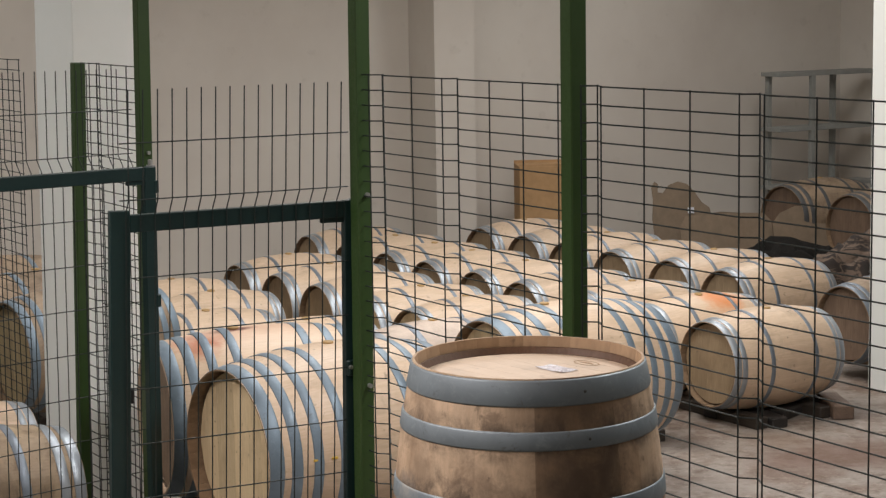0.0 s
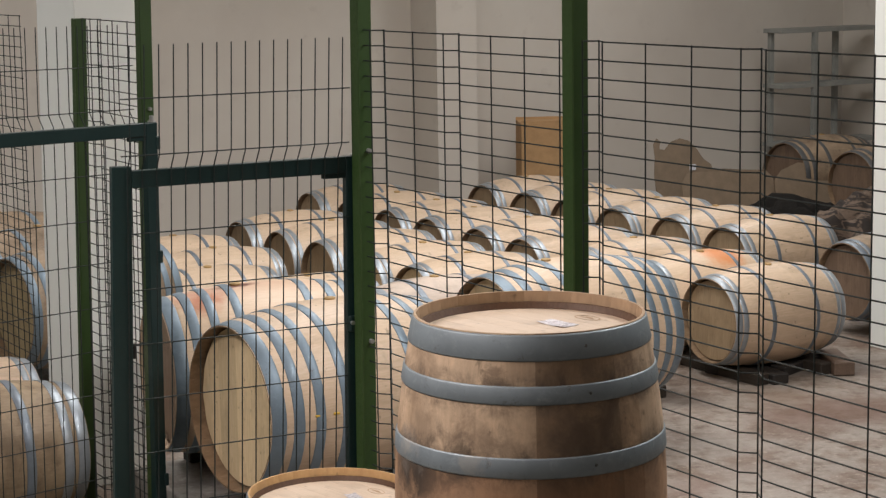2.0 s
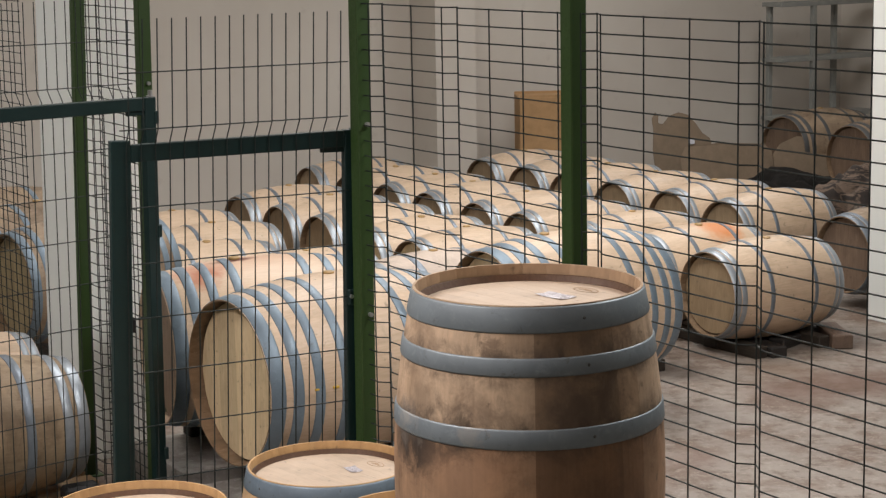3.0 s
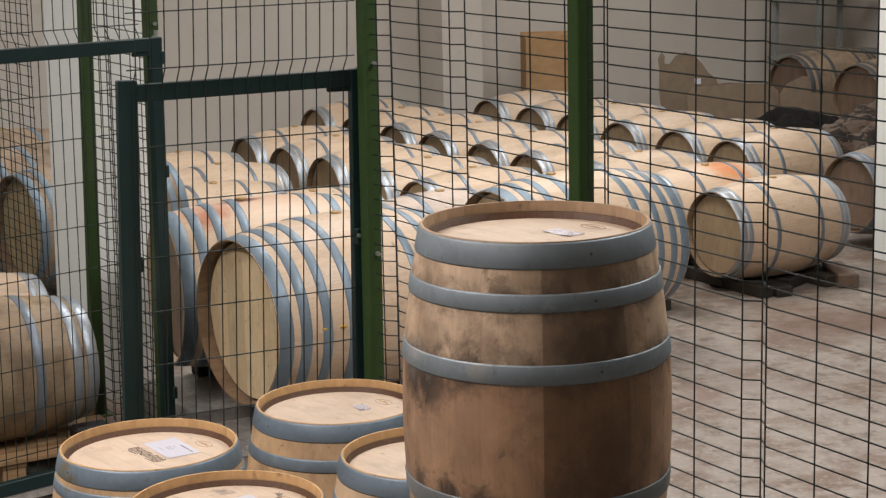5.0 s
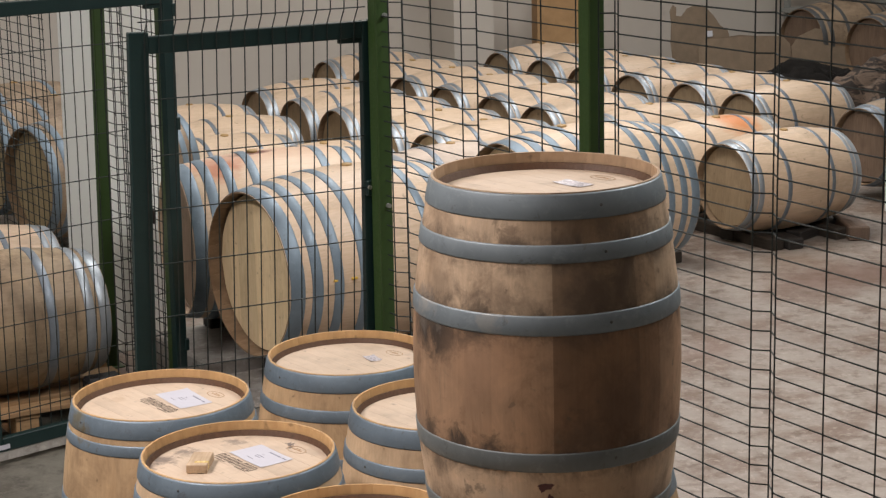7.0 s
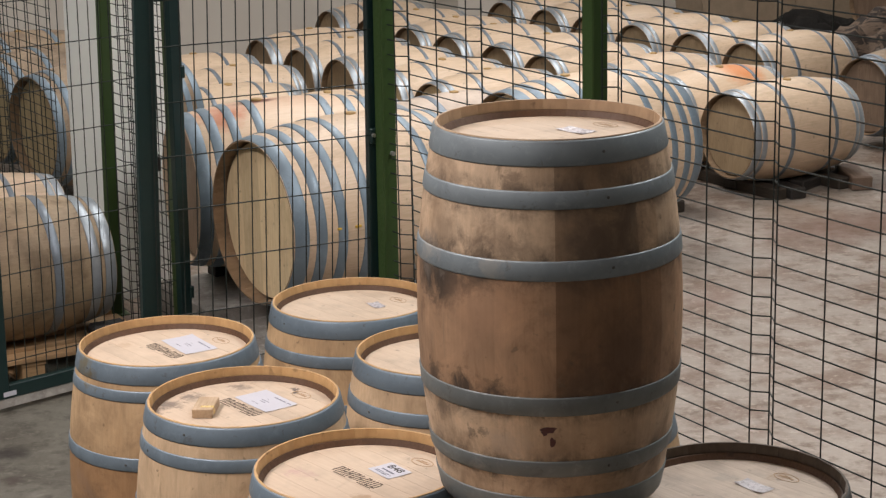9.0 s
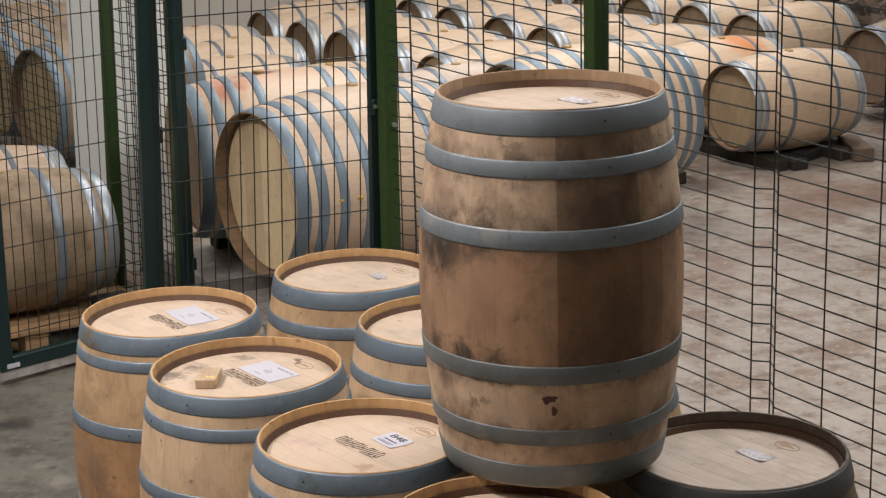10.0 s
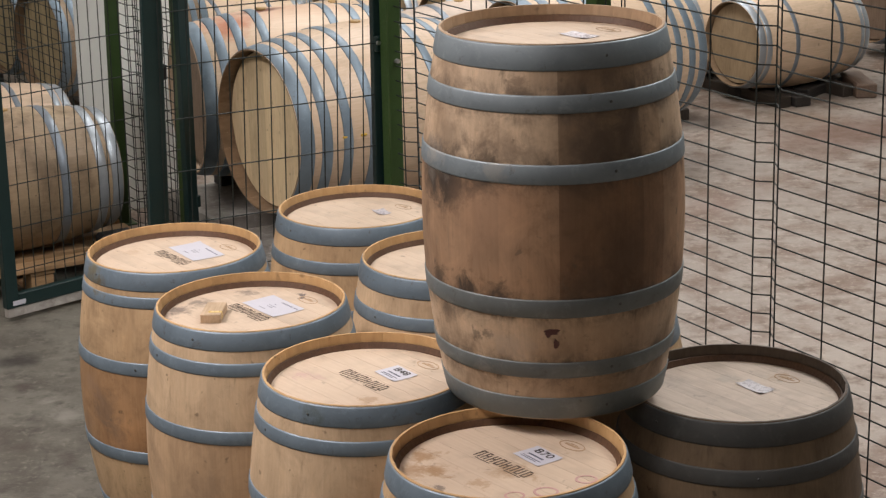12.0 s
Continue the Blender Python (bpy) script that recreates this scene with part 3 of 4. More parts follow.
        for y0, y1 in zip(cuts, cuts[1:]):
            a, b = y0 + 0.0003, y1 - 0.0003
            ys = [a + (b - a) * j / 4 for j in range(5)]
            rim = [(math.sqrt(max(r * r - y * y, 0.0004)), y) for y in ys] + [(-math.sqrt(max(r * r - y * y, 0.0004)), y) for y in reversed(ys)]
            bm = bmesh.new()
            lo = [bm.verts.new((x, y, self.h - recess - thick)) for x, y in rim]
            hi = [bm.verts.new((x, y, self.h - recess)) for x, y in rim]
            bm.faces.new(lo[::-1])
            bm.faces.new(hi)
            for k in range(len(rim)):
                bm.faces.new((lo[k], lo[(k + 1) % len(rim)], hi[(k + 1) % len(rim)], hi[k]))
            made.append(bm)
        return made


RECESS = 0.044
BACK = 0.022            # what lies on a head sits this much off its middle
ALONG = -51.0          # boards and lettering run this way on every standing head
TALL = Barrel(0.968, 0.287, 0.343, [(0.0, 0.064), (0.118, 0.165), (0.285, 0.337)])
WIDE = Barrel(0.932, 0.290, 0.346, [(0.0, 0.064), (0.118, 0.165), (0.285, 0.337)])
TIGHT = Barrel(0.932, 0.290, 0.349, [(0.0, 0.063), (0.078, 0.118), (0.295, 0.343)], foot=0.022)
CLOSE = Barrel(0.932, 0.290, 0.349, [(0.0, 0.058), (0.090, 0.132), (0.293, 0.339)], foot=0.022)
STRAPPED = Barrel(0.95, 0.287, 0.343, [(0.0, 0.062), (0.082, 0.135), (0.275, 0.325)])
LYING = Barrel(0.95, 0.280, 0.336, [(0.0, 0.050), (0.055, 0.094), (0.268, 0.303)])
GREAT = Barrel(1.10, 0.383, 0.445, [(0.0, 0.070), (0.100, 0.155), (0.205, 0.255), (0.335, 0.385)], staves=32)
SLIM = Barrel(1.10, 0.378, 0.434, [(0.0, 0.070), (0.100, 0.155), (0.205, 0.255), (0.335, 0.385)], staves=32)
BIG = Barrel(1.04, 0.335, 0.395, [(0.0, 0.060), (0.090, 0.140), (0.30, 0.345)], staves=30)
MESHES = {}


def rivet_mesh():
    if "rivet" not in MESHES:
        bm = bmesh.new()
        bmesh.ops.create_uvsphere(bm, u_segments=8, v_segments=5, radius=0.0042, matrix=Matrix.Diagonal((0.4, 1, 1, 1)))
        MESHES["rivet"] = mesh_of("rivet", bm, HOOP_SHADED_DULL, True)
    return MESHES["rivet"]


def standing_barrel(kind, label, m, stave_of, head, boards=9, turn=0.0, seed=0, hoop_metal=None, foot_metal=None, rivet_at=None, twist=0.0):
    """A barrel on its end, each stave, hoop and head board a part. stave_of: the material of stave k of n."""
    rng = random.Random(seed)
    thing = empty("wine_barrel", m, label, "barrel", "standing wine barrels")
    for k in range(kind.staves):
        mat = stave_of(k, kind.staves)
        key = ("stave", id(kind), mat.name)
        if key not in MESHES:
            MESHES[key] = kind.stave_mesh(mat)
        part("stave", MESHES[key], mat, thing, m=pose(0, 0, 0, 0, 0, 360 * (k + twist) / kind.staves))
    for j, (z0, z1) in enumerate(kind.spans()):
        metal = foot_metal if foot_metal and j < 3 else hoop_metal or HOOP
        key = ("hoop", id(kind), j, metal.name)
        if key not in MESHES:
            MESHES[key] = mesh_of("hoop", kind.hoop_bm(z0, z1), metal, True)
        hoop = part("hoop", MESHES[key], metal, thing, "grey galvanised steel hoop")
        a, zc = (rivet_at + rng.uniform(-0.05, 0.05) if rivet_at else rng.uniform(-2.6, -0.6)), (z0 + z1) / 2
        r = kind.r(zc) + 0.0036
        part("rivet", rivet_mesh(), STEEL, hoop, m=Matrix.Translation((r * math.cos(a), r * math.sin(a), zc)) @ pose(0, 0, 0, 0, 0, math.degrees(a)))
    for j, bm in enumerate(kind.board_bms(boards, RECESS)):
        key = ("board", id(kind), head.name, boards, j)
        if key in MESHES:
            bm.free()
        else:
            MESHES[key] = mesh_of("head_board", bm, head)
        part("head_board", MESHES[key], head, thing, m=pose(0, 0, 0, 0, 0, turn))
    # dark ring that puts the groove's shade into colour, over its dirt
    deep = kind.h - RECESS
    ring = revolve([(kind.rh - 0.010, deep), (kind.rh - 0.012, deep + 0.017), (kind.rh - 0.0150, deep + 0.016), (kind.rh - 0.0225, deep + 0.0016), (kind.rh - 0.0225, deep - 0.002)], 56)
    part("croze", ring, CROZE, thing, "dark ring for dirt and shade where head meets staves")
    under = disc(kind.rh - 0.020, RECESS, RECESS + 0.02)
    part("bottom_head", under, head, thing)
    return thing


def lying_barrel(kind, label, category="barrel", group="lying wine barrels", hoop=None, stave=None, front=None, boards=7, bung=None, end_hoop=None, recess=0.04, bung_at=0.0):
    """A barrel lying along the plan's u, its belly's lowest point at the origin, the front end towards minus u."""
    hoop, stave, front = hoop or HOOP_NEW, stave or OAK, front or HEAD_MIDBROWN
    thing = empty("lying_barrel", Matrix.Identity(4), label, category, group)
    lay = Matrix.Translation((0, 0, kind.rb)) @ pose(0, 0, 0, 0, 90, 0) @ Matrix.Translation((0, 0, -kind.h / 2))
    if stave in (OAK, OAK_GREY, OAK_ASH, OAK_TAN):
        key = ("lying stave", id(kind), stave.name)
        if key not in MESHES:
            MESHES[key] = kind.stave_mesh(stave, 10, 2)
        for k in range(kind.staves):
            part("stave", MESHES[key], stave, thing, m=lay @ pose(0, 0, 0, 0, 0, 360 * (k + 0.5) / kind.staves))
    else:
        part("body", kind.body_mesh(stave), stave, thing, m=lay)
    for z0, z1 in kind.spans():
        metal = end_hoop if end_hoop and (z0 < 0.1 or z1 > kind.h - 0.1) else hoop
        part("hoop", mesh_of("hoop", kind.hoop_bm(z0, z1), metal, True), metal, thing, "galvanised steel hoop", m=lay)
    flip = lay @ Matrix.Translation((0, 0, kind.h)) @ pose(0, 0, 0, 180, 0, 0)
    for bm in kind.board_bms(boards, recess):
        part("head_board", bm, front, thing, m=flip)
    part("back_head", disc(kind.rh - 0.020, kind.h - RECESS - 0.02, kind.h - RECESS), front, thing, m=lay)
    bm = revolve([(0.0295, kind.rb * 2 - 0.004), (0.0275, kind.rb * 2 + 0.006), (0.020, kind.rb * 2 + 0.009)], 14, False)
    part("bung", bm, bung or SILICONE, thing, "amber silicone bung", True, pose(bung_at, 0, -0.002 if bung_at else 0))
    return thing


# ---------------- the room ----------------
solid("floor", box((3.30, -5, -0.2), (18, 19, 0.0)), CONCRETE, uvpose(0, 0), "grey stained concrete floor of a barrel store", "floor", "structure")
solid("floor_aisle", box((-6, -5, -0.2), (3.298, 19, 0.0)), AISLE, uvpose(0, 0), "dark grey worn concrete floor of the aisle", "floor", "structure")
solid("ceiling", box((-6, -5, 4.8), (18, 19, 5.0)), PLASTER, uvpose(0, 0), "white plastered ceiling", "ceiling", "structure")
WALL_V, WALL_U = 16.5, 15.6
solid("wall_north", box((-6, WALL_V, 0), (18, WALL_V + 0.3, 4.8)), PLASTER, uvpose(0, 0), "off-white plastered wall with faint stains", "wall", "structure")
solid("wall_east", box((WALL_U, -5, 0), (WALL_U + 0.3, WALL_V, 4.8)), PLASTER, uvpose(0, 0), "off-white plastered wall", "wall", "structure")
solid("wall_south", box((-6, -5.3, 0), (18, -5, 4.8)), PLASTER, uvpose(0, 0), "off-white plastered wall", "wall", "structure")
solid("wall_west", box((-6.3, -5, 0), (-6, 19, 4.8)), PLASTER, uvpose(0, 0), "off-white plastered wall", "wall", "structure")

# ---------------- standing barrels in front of the fence ----------------
near = lambda k, n: OAK_USED
cream = lambda k, n: OAK_CREAM
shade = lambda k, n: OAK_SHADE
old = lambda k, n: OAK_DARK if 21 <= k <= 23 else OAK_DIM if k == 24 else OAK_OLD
ZT = 0.932
places = {"left": (2.214, 5.579, TIGHT), "mid": (2.181, 4.903, CLOSE), "b48": (2.197, 4.184, CLOSE), "b70": (2.204, 3.477, CLOSE),
          "back": (2.969, 5.662, WIDE), "back2": (2.933, 4.963, WIDE), "hidden": (2.939, 4.241, WIDE), "dark": (2.961, 3.524, WIDE)}
HEADS = {}
for k, (u, v, kind) in places.items():
    HEADS[k] = standing_barrel(kind, "oak barrel, staves and hoops darkened for shade, with a greyed head" if k == "dark" else "used oak wine barrel standing on its end on the floor", uvpose(u, v, 0, 0, 0, -TURN), shade if k == "dark" else cream if k in ("mid", "b48", "back2") else near, HEAD_GREY if k == "dark" else HEAD, turn=ALONG, seed=len(k) + 3, hoop_metal=HOOP_SHADED_DULL if k == "dark" else None)
HEADS["top"] = standing_barrel(TALL, "wine-stained old oak barrel standing on four others", uvpose(2.567, 3.808, ZT + 0.002, 0, 0, -TURN), old, HEAD_CLEAN, turn=ALONG, seed=11, hoop_metal=HOOP_OLD, foot_metal=HOOP_DARKER, rivet_at=-1.15, twist=0.5)


def stain_patch(thing, kind, angle, z, w, h, seed):
    """A dried drip: a thin uneven patch on the staves."""
    bm, rng, n = bmesh.new(), random.Random(seed), 14
    ring = []
    for k in range(n):
        t = k * math.tau / n
        q = rng.uniform(0.65, 1.1)
        zz, aa = z + h / 2 * q * math.sin(t), angle + w / 2 * q * math.cos(t) / kind.rb
        ring.append((aa, zz))
    out = [bm.verts.new(((kind.r(zz) + 0.0016) * math.cos(aa), (kind.r(zz) + 0.0016) * math.sin(aa), zz)) for aa, zz in ring]
    inn = [bm.verts.new(((kind.r(zz) - 0.001) * math.cos(aa), (kind.r(zz) - 0.001) * math.sin(aa), zz)) for aa, zz in ring]
    top = bm.verts.new(((kind.r(z) + 0.0018) * math.cos(angle), (kind.r(z) + 0.0018) * math.sin(angle), z))
    for k in range(n):
        bm.faces.new((out[k], out[(k + 1) % n], top))
        bm.faces.new((inn[k], inn[(k + 1) % n], out[(k + 1) % n], out[k]))
    part("dried_drip", bm, WINE_DARK, thing, "dark dried wine drip")


for a, z, w, h, sd in ((-1.63, 0.252, 0.045, 0.018, 1), (-1.60, 0.218, 0.016, 0.030, 2), (-1.66, 0.247, 0.018, 0.022, 3)):
    stain_patch(HEADS["top"], TALL, a, z, w, h, sd)

# ---------------- what lies on the barrel heads ----------------


def stencil(parent, z):
    """Worn stencilled mark: a row of plain upright strokes, some joined by a bar, with two dashes under them."""
    place = Matrix.Translation((0, BACK, z)) @ pose(0, 0, 0, 0, 0, ALONG)
    h, w, s = 0.038, 0.0165, 0.0037
    for k, bars in enumerate(("t", "tm", "m", "tb", "m", "t", "b", "tb")):
        x = -0.097 + 0.0250 * k
        bm = box((x, -h / 2, 0), (x + s, h / 2, 0.0007))
        box((x + w - s, -h / 2, 0), (x + w, h / 2 - (0.008 if k % 3 == 1 else 0.0), 0.0007), 0, bm)
        for where in bars:
            y = {"t": h / 2 - 0.0045, "m": -0.002, "b": -h / 2}[where]
            box((x + s + 0.0004, y, 0), (x + w - s - 0.0004, y + 0.0045, 0.0007), 0, bm)
        part("stencil_bar", bm, STENCIL, parent, m=place @ pose(0.0, -0.012, 0))
    for x, l in ((-0.055, 0.055), (0.058, 0.060)):
        part("stencil_dash", box((-l / 2, -0.0014, 0), (l / 2, 0.0014, 0.0007)), STENCIL, parent, m=place @ pose(x, -0.037, 0))


def oval(parent, z, x=0.16, y=0.10):
    """The cooper's burnt-in oval, a ring with a bar in it."""
    bm = bmesh.new()
    n, a, b = 28, 0.042, 0.023
    ring = [[bm.verts.new((q * a * math.cos(t * math.tau / n), q * b * math.sin(t * math.tau / n), h)) for t in range(n)] for q, h in ((1.0, 0.0), (1.0, 0.0006), (0.90, 0.0006), (0.90, 0.0))]
    for p, q in zip(ring, ring[1:]):
        for t in range(n):
            bm.faces.new((p[t], p[(t + 1) % n], q[(t + 1) % n], q[t]))
    box((-0.025, -0.0035, 0), (0.025, 0.0035, 0.0006), 0, bm)
    box((-0.012, 0.006, 0), (0.012, 0.0085, 0.0006), 0, bm)
    part("burnt_mark", bm, INK_SOFT, parent, "oval mark burnt into the wood", m=Matrix.Translation((x, y + BACK, z)) @ pose(0, 0, 0, 0, 0, ALONG))


def sheet(parent, w, h, z, x, y, turn, material, label, lift=0.0015, seed=1):
    """A paper or film label: a thin sheet with slightly lifted corners. Its own x runs along the lettering."""
    bm, rng = bmesh.new(), random.Random(seed)
    n = 6
    top = [[None] * (n + 1) for _ in range(n + 1)]
    low = [[None] * (n + 1) for _ in range(n + 1)]
    for i in range(n + 1):
        for j in range(n + 1):
            px, py = w * (i / n - 0.5), h * (j / n - 0.5)
            edge = (abs(2 * i / n - 1) * abs(2 * j / n - 1)) ** 2
            q = 0.0006 + edge * lift * rng.uniform(0.2, 1.6)
            top[i][j] = bm.verts.new((px, py, q + 0.0004))
            low[i][j] = bm.verts.new((px, py, q))
    for i in range(n):
        for j in range(n):
            bm.faces.new((top[i][j], top[i + 1][j], top[i + 1][j + 1], top[i][j + 1]))
            bm.faces.new((low[i][j], low[i][j + 1], low[i + 1][j + 1], low[i + 1][j]))
    for i in range(n):
        for a, b in (((i, 0), (i + 1, 0)), ((i + 1, n), (i, n)), ((0, i + 1), (0, i)), ((n, i), (n, i + 1))):
            bm.faces.new((low[a[0]][a[1]], low[b[0]][b[1]], top[b[0]][b[1]], top[a[0]][a[1]]))
    return part("label", bm, material, parent, label, m=Matrix.Translation((x, y + BACK, z)) @ pose(0, 0, 0, 0, 0, ALONG + turn))


def strips(parent, rows, material=None):
    bm = bmesh.new()
    for x, y, w, h in rows:
        box((x - w / 2, y - h / 2, 0.0012), (x + w / 2, y + h / 2, 0.0018), 0, bm)
    part("print", bm, material or INK, parent)


def words(parent, text, size, x, y):
    """Lettering with the built-in font, as a flat raised mesh."""
    data = bpy.data.curves.new("lettering", "FONT")
    data.body, data.size, data.align_x, data.align_y, data.extrude = text, size, "CENTER", "CENTER", 0.0003
    tmp = bpy.data.objects.new("lettering", data)
    scene.collection.objects.link(tmp)
    me = bpy.data.meshes.new_from_object(tmp.evaluated_get(bpy.context.evaluated_depsgraph_get()))
    bpy.data.objects.remove(tmp)
    me.materials.clear()
    me.materials.append(INK)
    part("print", me, INK, parent, m=Matrix.Translation((x, y, 0.0016)) @ Matrix.Diagonal((1.25, 1, 1, 1)))


ZH, ZH_TOP = 0.932 - RECESS + 0.0004, 0.968 - RECESS + 0.0004
for key in ("left", "mid", "b48", "b70"):
    thing = HEADS[key]
    stencil(thing, ZH)
    oval(thing, ZH, 0.165, 0.098)
for key in ("back", "back2", "hidden", "dark", "top"):
    oval(HEADS[key], ZH_TOP if key == "top" else ZH, 0.155, 0.100)
for key, (x, y, w, h, turn) in {"left": (0.062, 0.058, 0.20, 0.118, -6), "mid": (0.060, 0.045, 0.185, 0.115, -2)}.items():
    lab = sheet(HEADS[key], w, h, ZH, x, y, turn, PAPER, "pale blue paper label with faint print", seed=len(key))
    strips(lab, [(0.012, 0.038, 0.040, 0.0055), (0.045, 0.038, 0.016, 0.0055), (0.072, 0.038, 0.022, 0.0055), (-0.005, 0.012, 0.010, 0.002), (0.0, -0.002, 0.040, 0.002), (0.0, -0.012, 0.030, 0.002), (-0.01, -0.034, 0.035, 0.002)], INK_PALE)
for key, text in (("b48", "B48"), ("b70", "B70")):
    lab = sheet(HEADS[key], 0.102, 0.080, ZH, 0.076, 0.036, -4, PAPER, "white paper label with a printed code", seed=len(text))
    words(lab, text, 0.034, 0.0, 0.020)
    strips(lab, [(0.0, -0.006, 0.058, 0.005), (0.0, -0.020, 0.070, 0.002), (-0.005, -0.027, 0.060, 0.002)], INK_GREY)
for key, (x, y, w, h, turn) in {"back": (0.078, 0.034, 0.075, 0.045, -12), "top": (0.074, 0.028, 0.10, 0.055, 0), "dark": (0.058, 0.040, 0.10, 0.050, -4)}.items():
    sheet(HEADS[key], w, h, ZH_TOP if key == "top" else ZH, x, y, turn, PLASTIC, "crumpled clear film pocket", 0.003, seed=len(key) + 2)

def ring_mark(parent, x, y, r):
    bm = revolve([(r, 0.0), (r, 0.0007), (r * 0.78, 0.0007), (r * 0.78, 0.0)], 28)
    part("wine_ring", bm, WINE_MARK, parent, "faded purple ring left by a wine glass", m=Matrix.Translation((x, y + BACK, ZH)) @ Matrix.Diagonal((1.15, 1, 1, 1)))


ring_mark(HEADS["b70"], 0.187, -0.110, 0.024)
ring_mark(HEADS["b70"], 0.087, -0.177, 0.027)
ring_mark(HEADS["b70"], 0.012, -0.195, 0.022)

# a wood off-cut on one of the heads
block = empty("wood_offcut", uvpose(2.181, 4.903, ZH, 0, 0, -TURN) @ pose(-0.113, -0.045 + BACK, 0, 0, 0, 87), "small sawn wood off-cut lying on a barrel head", "wood block")
part("block", box((-0.060, -0.031, 0), (0.060, 0.031, 0.028), 0.002), OFFCUT, block)
part("tape", box((-0.040, -0.0320, 0.006), (-0.026, 0.010, 0.0292), 0.001), TAPE, block, "strip of yellow sticky tape")

# ---------------- lying barrels in the cage ----------------
PROTO = lying_barrel(LYING, "pale oak wine barrel lying on beams in a row", end_hoop=HOOP_SHINY)
# near rows: head colour lifted for the light that falls on it
PALE = lying_barrel(LYING, "oak wine barrel on beams, its head coloured pale as lit", front=HEAD_PALE, end_hoop=HOOP_SHINY)
STAINED = lying_barrel(LYING, "pale oak barrel with a red wine stain round its bung", stave=OAK_SPILT, bung=SILICONE, end_hoop=HOOP_SHINY)
ASHEN = lying_barrel(BIG, "weathered greyish oak barrel raised on short timbers", front=HEAD_PALE, stave=OAK_ASH, end_hoop=HOOP_SHINY)
BROWN = lying_barrel(LYING, "oak barrel coloured brown for shade, lying on its side", stave=OAK_GREY, front=HEAD_SHADED)
BRIGHT = lying_barrel(STRAPPED, "oak wine barrel with bright steel hoops lying on its side", hoop=HOOP_NEW, end_hoop=HOOP_SHINY, stave=OAK_TAN)
GREAT_ONE = lying_barrel(GREAT, "large pale oak cask lying on a low rack", group="large casks on the rack", front=HEAD_PALE, hoop=HOOP, recess=0.065, boards=9)
GREAT_SPILT = lying_barrel(SLIM, "large pale oak cask with a red stain round its bung", group="large casks on the rack", front=HEAD_IN_SHADE, hoop=HOOP, recess=0.065, boards=9, stave=GREAT_STAIN, bung_at=-0.13)
GREAT_PALE = lying_barrel(GREAT, "large pale oak cask lying on added black bearers", group="large casks on the rack", front=HEAD_PALE, hoop=HOOP, recess=0.065, boards=9, bung_at=-0.14)
RACKED = lying_barrel(BIG, "large weathered oak cask lying on a steel stand", group="casks on the steel stand", stave=OAK_GREY, front=HEAD_OLIVE, hoop=HOOP, recess=0.06, boards=9)
GREAT_BROWN = lying_barrel(BIG, "large cask in the corner, coloured brown for shade", group="large brown casks", stave=OAK_GREY, front=HEAD_SHADED, hoop=HOOP_DULL, boards=9)
BASE = 0.06
used = set()


def lay(proto, u, v, z=BASE, turn=0.0, swing=0.0):
    """A barrel with its front end at u; the first one laid is the one that was built."""
    half = 0.55 if proto in (GREAT_ONE, GREAT_SPILT, GREAT_PALE) else 0.52 if proto in (GREAT_BROWN, RACKED, ASHEN) else 0.475
    m = uvpose(u + half, v, z, 0, 0, swing) @ pose(0, 0, 0, turn, 0, 0)
    if proto not in used:
        used.add(proto)
        proto.matrix_basis = m
        return proto
    return copy_thing(proto, m)


rng = random.Random(3)
for u, v0, n, spilt in ((6.408, 13.712, 7, ()), (7.717, 14.996, 9, (7,)), (9.282, 14.562, 6, ()), (5.05, 12.97, 6, ())):
    for k in range(n):
        if u < 6 and k == 5:
            continue
        lay(STAINED if k in spilt else PALE if u < 6 or (u < 7 and k > 2) else PROTO, u + rng.uniform(-0.02, 0.02) - (0.39 if u < 6 and k == 2 else 0.0), v0 - 0.698 * k, BASE, rng.uniform(-7, 7))
lay(ASHEN, 5.155, 9.43, 0.105)
lay(BROWN, 9.46, 9.95)
lay(GREAT_BROWN, 13.2, 14.80, 0.06)
lay(GREAT_BROWN, 13.1, 13.70, 0.06)
lay(GREAT_SPILT, 3.545, 8.532, 0.286, 0.0, -9.0)
lay(GREAT_ONE, 3.475, 7.643, 0.315, 0.0, 4.0)
lay(GREAT_PALE, 5.50, 8.60, 0.19)
for x, y, w in ((-0.335, -0.4260, 0.022), (-0.243, -0.4385, 0.030)):
    part("paint_mark", box((x - w / 2, y, 0.456), (x + w / 2, y + 0.012, 0.467), 0.002), YELLOW, GREAT_ONE, "small yellow paint mark")

# beams under the rows
for u, v0, v1 in ((6.408, 9.15, 14.1), (7.717, 9.05, 15.4), (9.282, 10.7, 15.0), (5.05, 9.1, 13.3)):
    for d in (0.20, 0.75):
        beam = empty("bearer_beam", uvpose(u + d, 0), "dark wooden bearer beam on the floor under the barrels", "beam", "bearer beams")
        part("timber", box((-0.05, v0, 0), (0.05, v1, BASE + 0.016), 0.006), DARKWOOD, beam)
for u, v, turn, sx in ((8.22, 9.55, 8, 0.55), (8.05, 9.20, 84, 0.20), (8.45, 9.30, 20, 0.40)):
    plank = empty("loose_beam", uvpose(u, v, 0, 0, 0, turn), "short black timber lying on the concrete floor", "beam")
    part("timber", box((-sx / 2 - 0.1, -0.06, 0), (sx / 2 + 0.1, 0.06, 0.07), 0.008), BLACKWOOD, plank)
wedge = empty("wood_block", uvpose(8.63, 9.14, 0, 0, 0, 62), "brown sawn timber block on the floor", "wood block")
part("timber", box((-0.22, -0.07, 0), (0.22, 0.07, 0.095), 0.008), WOODBLOCK, wedge)

